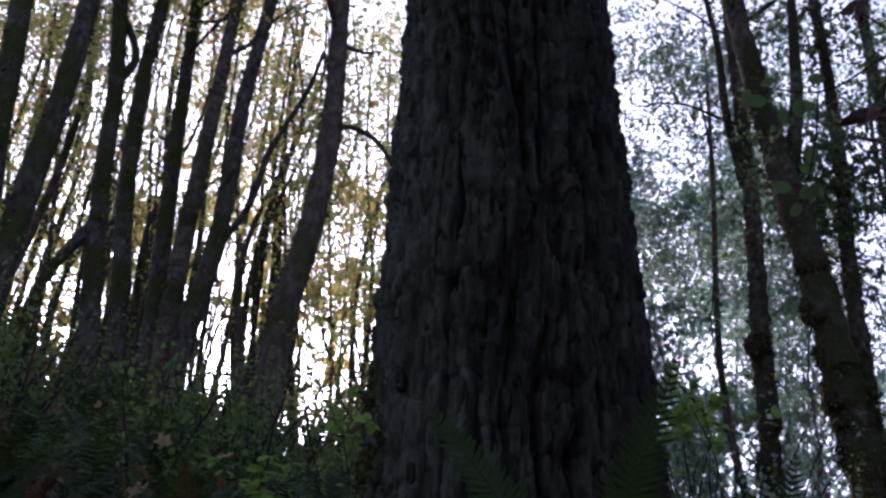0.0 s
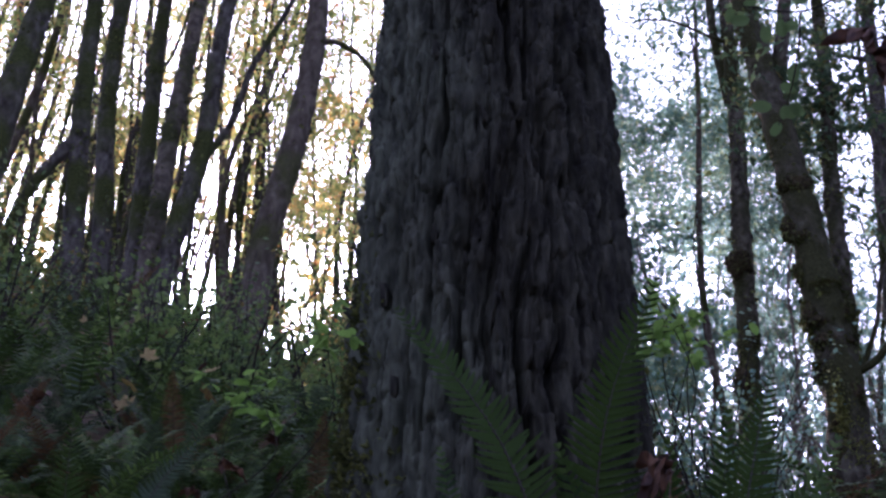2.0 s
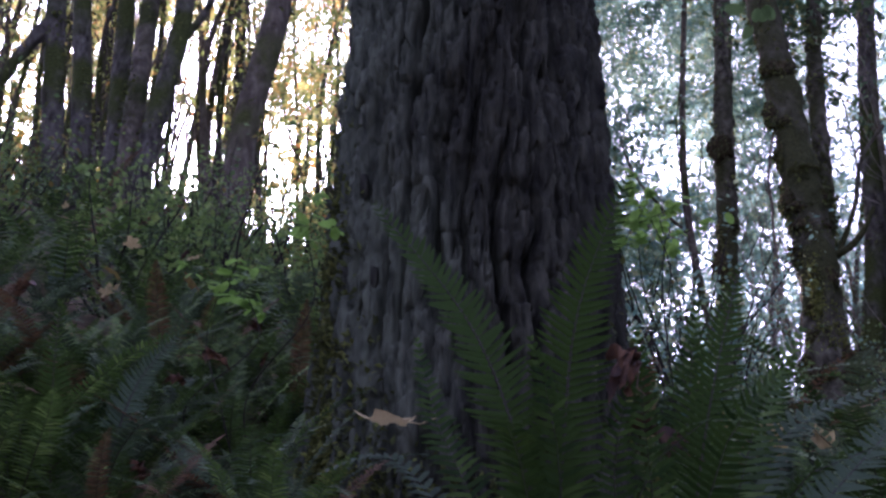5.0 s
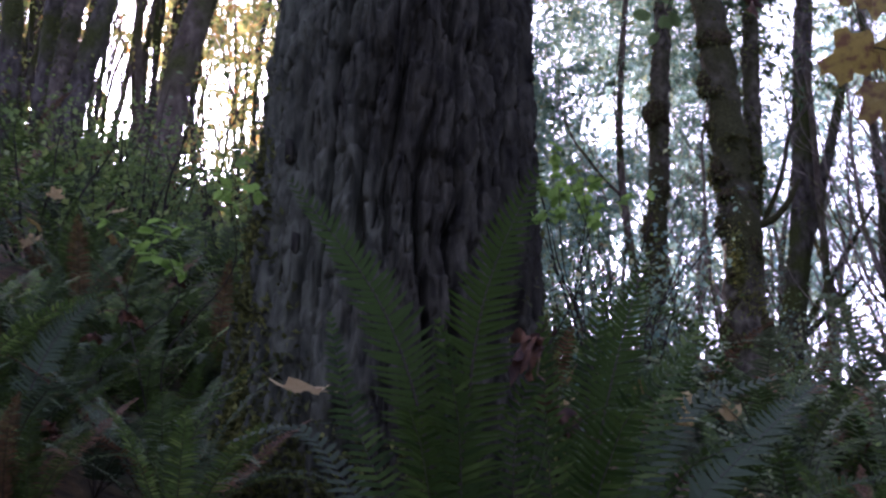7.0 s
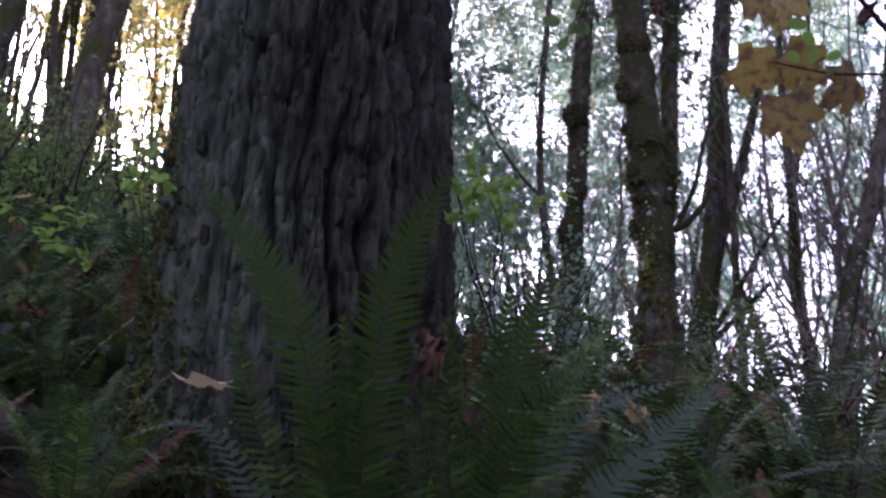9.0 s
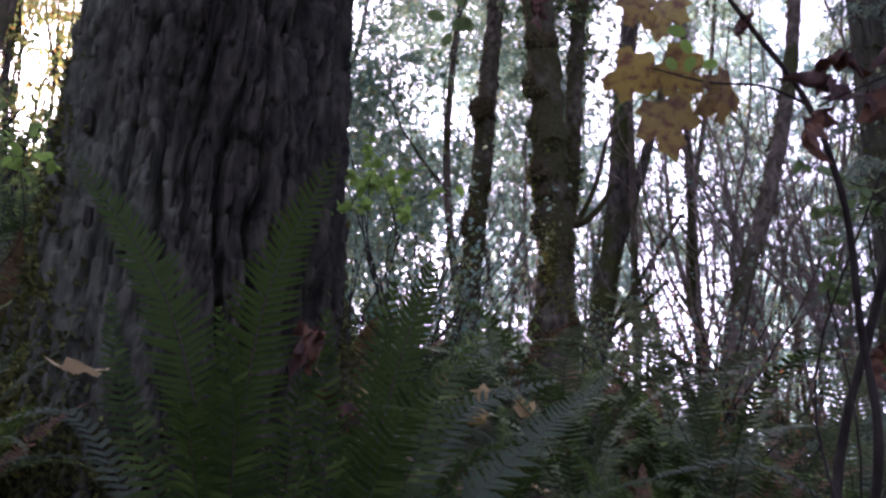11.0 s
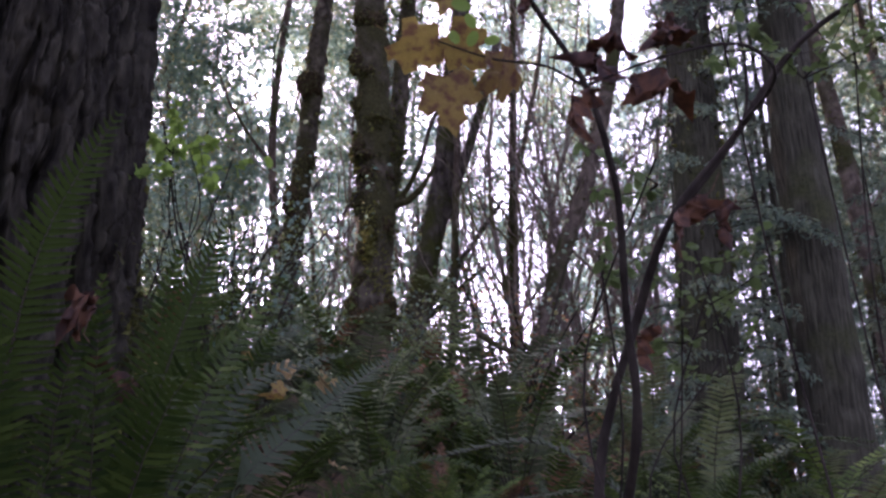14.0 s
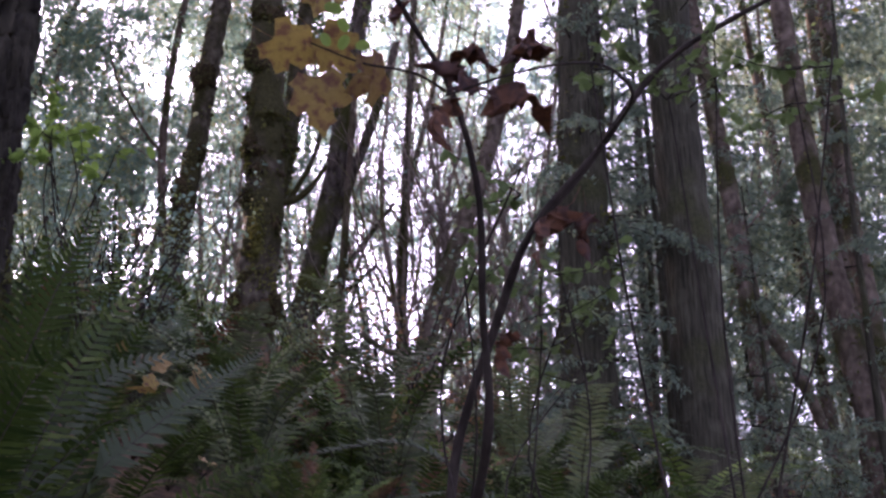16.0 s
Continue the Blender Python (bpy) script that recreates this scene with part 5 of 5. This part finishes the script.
def build_maple_sapling():
    foot = (1.47, 1.9, 0.5)
    ob = thing("maple_sapling", foot, "crooked maple sapling with yellow and withered leaves", "tree")
    stem_part(ob, [(1.47, 1.9, 0.5), (1.47, 1.8, 1.4), (1.483, 1.757, 1.8), (1.512, 1.678, 1.986), (1.539, 1.572, 2.179), (1.641, 1.464, 2.35), (1.724, 1.347, 2.515), (1.86, 1.195, 2.623), (2.1, 1.0, 2.75)], 0.016, 0.004, n=50, lumps=0.45)
    stem_part(ob, [(1.47, 1.78, 1.45), (1.4, 1.52, 1.8), (1.368, 1.487, 1.93), (1.305, 1.405, 2.17), (1.227, 1.363, 2.316), (1.107, 1.338, 2.445), (0.98, 1.3, 2.56)], 0.011, 0.004, n=40)
    stem_part(ob, [(1.23, 1.364, 2.31), (1.166, 1.38, 2.343), (1.07, 1.42, 2.36), (0.98, 1.45, 2.39)], 0.003, 0.0015)
    stem_part(ob, [(1.641, 1.464, 2.35), (1.42, 1.1, 2.26), (1.288, 1.032, 2.223), (1.15, 1.05, 2.17), (1.06, 1.1, 2.13)], 0.004, 0.002)
    stem_part(ob, [(1.539, 1.572, 2.179), (1.62, 1.5, 2.3), (1.7, 1.5, 2.42), (1.74, 1.52, 2.6)], 0.006, 0.003)
    # yellow leaves that hang in a cluster
    for me, where, size, spin, face in [
            (YELLOW[0], (0.985, 1.41, 2.475), 0.09, 200, (-0.7, -0.6, 0.1)), (YELLOW[1], (0.955, 1.472, 2.378), 0.1, 115, (-0.2, -0.8, -0.9)), (YELLOW[2], (1.018, 1.485, 2.298), 0.112, 172, (-0.4, -0.7, -0.2)),
            (YELLOW[0], (1.092, 1.432, 2.335), 0.098, 225, (0.25, -0.8, -0.4)), (YELLOW[1], (1.03, 1.445, 2.38), 0.1, 150, (-0.6, -0.5, -0.8)), (YELLOW[2], (0.94, 1.40, 2.48), 0.09, 130, (0.2, -0.8, -0.2))]:
        leaf_facing(me, where, size, face, spin, ob, "yellowing maple leaf with brown blotches")
    for where, size, spin in [((1.0, 1.37, 2.4), 0.035, 200), ((1.03, 1.37, 2.37), 0.03, 120), ((1.02, 1.39, 2.43), 0.03, 60), ((1.06, 1.36, 2.35), 0.028, 170), ((0.985, 1.4, 2.35), 0.028, 240)]:
        leaf_facing(GREEN_LEAF, where, size, (-0.4, -0.8, -0.3), spin, ob, "small green leaf")
    stem_part(ob, [(0.98, 1.3, 2.56), (0.86, 1.3, 2.5), (0.75, 1.29, 2.44), (0.69, 1.285, 2.41)], 0.004, 0.002)
    stem_part(ob, [(0.86, 1.3, 2.5), (0.74, 1.25, 2.53), (0.64, 1.2, 2.55)], 0.003, 0.0015)
    # a thin twig with oval green leaves, high up against the light
    stem_part(ob, [(0.978, 1.301, 2.559), (0.813, 1.388, 2.686), (0.645, 1.429, 2.605), (0.563, 1.474, 2.658)], 0.003, 0.0012)
    stem_part(ob, [(0.645, 1.429, 2.605), (0.654, 1.501, 2.564), (0.65, 1.562, 2.523), (0.636, 1.597, 2.486)], 0.0018, 0.001)
    for where, size, spin in [((0.553, 1.479, 2.656), 0.027, 116),
                               ((0.575, 1.499, 2.627), 0.034, 199),
                               ((0.591, 1.464, 2.657), 0.027, 163),
                               ((0.614, 1.485, 2.626), 0.031, 98),
                               ((0.635, 1.47, 2.632), 0.033, 87),
                               ((0.66, 1.482, 2.608), 0.03, 184),
                               ((0.668, 1.45, 2.639), 0.03, 200),
                               ((0.641, 1.548, 2.544), 0.033, 289),
                               ((0.657, 1.56, 2.522), 0.029, 215),
                               ((0.677, 1.564, 2.506), 0.033, 130),
                               ((0.633, 1.59, 2.496), 0.026, 293),
                               ((0.649, 1.594, 2.483), 0.029, 135),
                               ((0.622, 1.589, 2.502), 0.035, 200),
                               ((0.666, 1.584, 2.487), 0.031, 245)]:
        leaf_facing(SMALL_LEAF, where, size, (-0.3, -0.6, -0.6), spin, ob, "small green leaf")
    for i, (where, size, turn) in enumerate([
            ((0.69, 1.283, 2.41), 0.09, (50, 30, 70)), ((0.72, 1.288, 2.42), 0.1, (-60, 10, 30)), ((0.745, 1.29, 2.43), 0.09, (20, 70, -40)), ((0.7, 1.28, 2.4), 0.08, (-20, -60, 10)), ((0.64, 1.2, 2.55), 0.08, (70, 10, 20)),
            ((1.10, 1.085, 2.15), 0.12, (60, 30, 40)), ((1.075, 1.12, 2.13), 0.1, (-70, 20, 60)), ((1.13, 1.065, 2.14), 0.13, (20, 60, -70)),
            ((1.15, 1.045, 2.2), 0.11, (70, 40, -30)), ((1.115, 1.06, 2.19), 0.09, (40, -30, 10)), ((1.56, 1.49, 2.2), 0.14, (-60, 30, 20)),
            ((1.6, 1.47, 2.19), 0.1, (-80, -20, 60)), ((1.56, 1.7, 2.0), 0.1, (-70, 0, 20)), ((1.105, 1.34, 2.45), 0.07, (-80, 20, 0)), ((1.2, 1.05, 2.22), 0.1, (-30, 60, 80))]):
        hung(BROWN[i % 3], "leaf", where, size, turn, ob, "curled withered brown leaf")


build_maple_sapling()


def build_berry_bush(spots, length, count, size, seed, label, blade):
    """A thin-stemmed bush: a stem from the ground to each spot, ending in a twig with small leaves."""
    rng = np.random.default_rng(seed)
    cx, cy = np.mean([p[0] for p in spots]), np.mean([p[1] for p in spots]) + 0.15
    foot = np.array([cx, cy, float(ground_at(cx, cy)) - 0.03])
    ob = thing("berry_bush", foot, label, "shrub", "thin-stemmed berry bushes")
    for n, spot in enumerate(spots):
        p = np.array(spot) - foot
        sway = rng.normal(0, 0.12, (2, 2))
        v, f = tube(smooth_path([(0.03 * n, 0, 0), (p[0] * 0.3 + sway[0, 0], p[1] * 0.3 + sway[0, 1], p[2] * 0.4), (p[0] * 0.75 + sway[1, 0] * 0.5, p[1] * 0.75 + sway[1, 1] * 0.5, p[2] * 0.8), p], 20), np.linspace(0.0042, 0.002, 20), 6)
        part("stem", mesh("stem", v, f, TWIG_BARK), ob)
        for side in range(3):
            a = rng.uniform(0, 2 * math.pi)
            lp, lr = limb(p * 0.97, (math.cos(a), math.sin(a), 0.15), length * rng.uniform(0.6, 1.1), 0.0022, seed * 40 + n * 5 + side, 0.22, 12)
            v, f = tube(lp, lr, 4)
            tw = part("twig", mesh("twig", v, f, TWIG_BARK), ob)
            for i in range(count):
                k = rng.uniform(1, 10.9)
                c = lp[int(k)] + (lp[int(k) + 1] - lp[int(k)]) * (k % 1)
                lf = part("leaf", blade, tw)
                s = size * rng.uniform(0.6, 1.25)
                lf.matrix_basis = pose(*c, rng.normal(0, 28), rng.normal(12, 25), rng.uniform(0, 360)) @ Matrix.Diagonal((s, s, s, 1))


thin = "thin-stemmed bush with small oval green leaves"
build_berry_bush([(1.67, 1.67, 2.20), (1.77, 1.75, 2.15), (1.73, 1.81, 2.07), (1.47, 1.50, 2.28), (1.46, 1.71, 2.15), (2.05, 2.09, 2.10)], 0.26, 18, 0.027, 61, thin, SMALL_LEAF)
build_berry_bush([(1.56, 1.38, 2.55), (1.82, 1.44, 2.58), (1.96, 1.42, 2.64), (2.02, 1.26, 2.54), (1.92, 1.06, 2.50)], 0.3, 18, 0.028, 62, thin, SMALL_LEAF)
build_berry_bush([(-0.71, 4.10, 3.08), (-0.58, 3.96, 2.95), (-0.35, 3.69, 3.10)], 0.25, 8, 0.06, 64, "low plant with lime green leaves beside the fir", GREEN_LEAF)
build_berry_bush([(1.09, 4.40, 3.62), (1.22, 4.60, 3.62), (1.00, 4.21, 3.50), (0.82, 3.71, 3.14)], 0.3, 16, 0.05, 65, "bush with fresh green leaves beside the fir", GREEN_LEAF)


# ---- fallen leaves and sticks ----
def fallen(me, where, size, turn, label):
    tagged(hung(me, "fallen_leaf", where, size, turn), label, "leaf", "fallen leaves")


fallen(PALE[0], (0.03, 3.24, 2.24), 0.17, (4, -13, 78), "curled tan maple leaf lying on the ferns")
fallen(BROWN[0], (0.515, 2.25, 2.045), 0.17, (60, 20, 30), "dark red-brown curled leaf caught in the fern")
fallen(BROWN[1], (0.525, 2.27, 2.11), 0.12, (-40, 30, 10), "dark red-brown curled leaf caught in the fern")
fallen(BROWN[2], (0.669, 2.56, 1.99), 0.15, (50, -20, 60), "brown curled leaf caught in the fern")
fallen(BROWN[1], (-0.3, 3.6, 2.08), 0.22, (30, 30, 90), "large brown curled leaf at the foot of the fir")
fallen(BROWN[2], (-0.36, 3.62, 2.03), 0.2, (60, 0, 20), "large brown curled leaf at the foot of the fir")


def scatter_litter():
    rng = np.random.default_rng(8)
    words = {0: "withered brown leaf lying on the ferns", 1: "tan maple leaf lying on the ferns", 2: "yellow maple leaf lying on the ferns"}
    for i in range(130):
        a, d = math.radians(rng.uniform(-58, 30)), 3.2 + 7 * rng.uniform() ** 1.3
        x, y = -math.sin(a) * d, math.cos(a) * d
        if math.hypot(x - 0.3, y - 4.1) < 0.9:
            continue
        k = int(rng.choice(3, p=[0.55, 0.2, 0.25]))
        me = (BROWN[i % 3], PALE[0], YELLOW[i % 3])[k]
        fallen(me, (x, y, float(ground_at(x, y)) + rng.uniform(0.05, 0.75)), rng.uniform(0.07, 0.14), (rng.normal(25, 25), rng.normal(0, 25), rng.uniform(0, 360)), words[k])


scatter_litter()


def build_stick(a, b, radius, label, material, seed=1):
    a, b = np.array(a), np.array(b)
    foot = a
    path = smooth_path([a - foot, (a + b) / 2 - foot + [0, 0, -radius], b - foot], 14)
    v, f = tube(path, np.linspace(radius, radius * 0.7, 14), 8, 0.25, radius * 2, seed)
    n = len(v)
    v = np.concatenate([v, [path[0], path[-1]]])
    f = f.tolist() + [[n, (i + 1) % 8, i] for i in range(8)] + [[n + 1, 13 * 8 + i, 13 * 8 + (i + 1) % 8] for i in range(8)]
    ob = new("stick", mesh("stick", v, f, material))
    ob.location = foot
    tagged(ob, label, "stick")


build_stick((4.70, 8.87, 4.53), (5.1, 8.74, 4.33), 0.035, "pale broken stick lying in the undergrowth", PALE_BARK)
build_stick((-0.15, 4.3, 2.75), (-0.62, 3.55, 2.0), 0.013, "thin grey stick leaning on the bank beside the fir", GREY_BARK, 2)
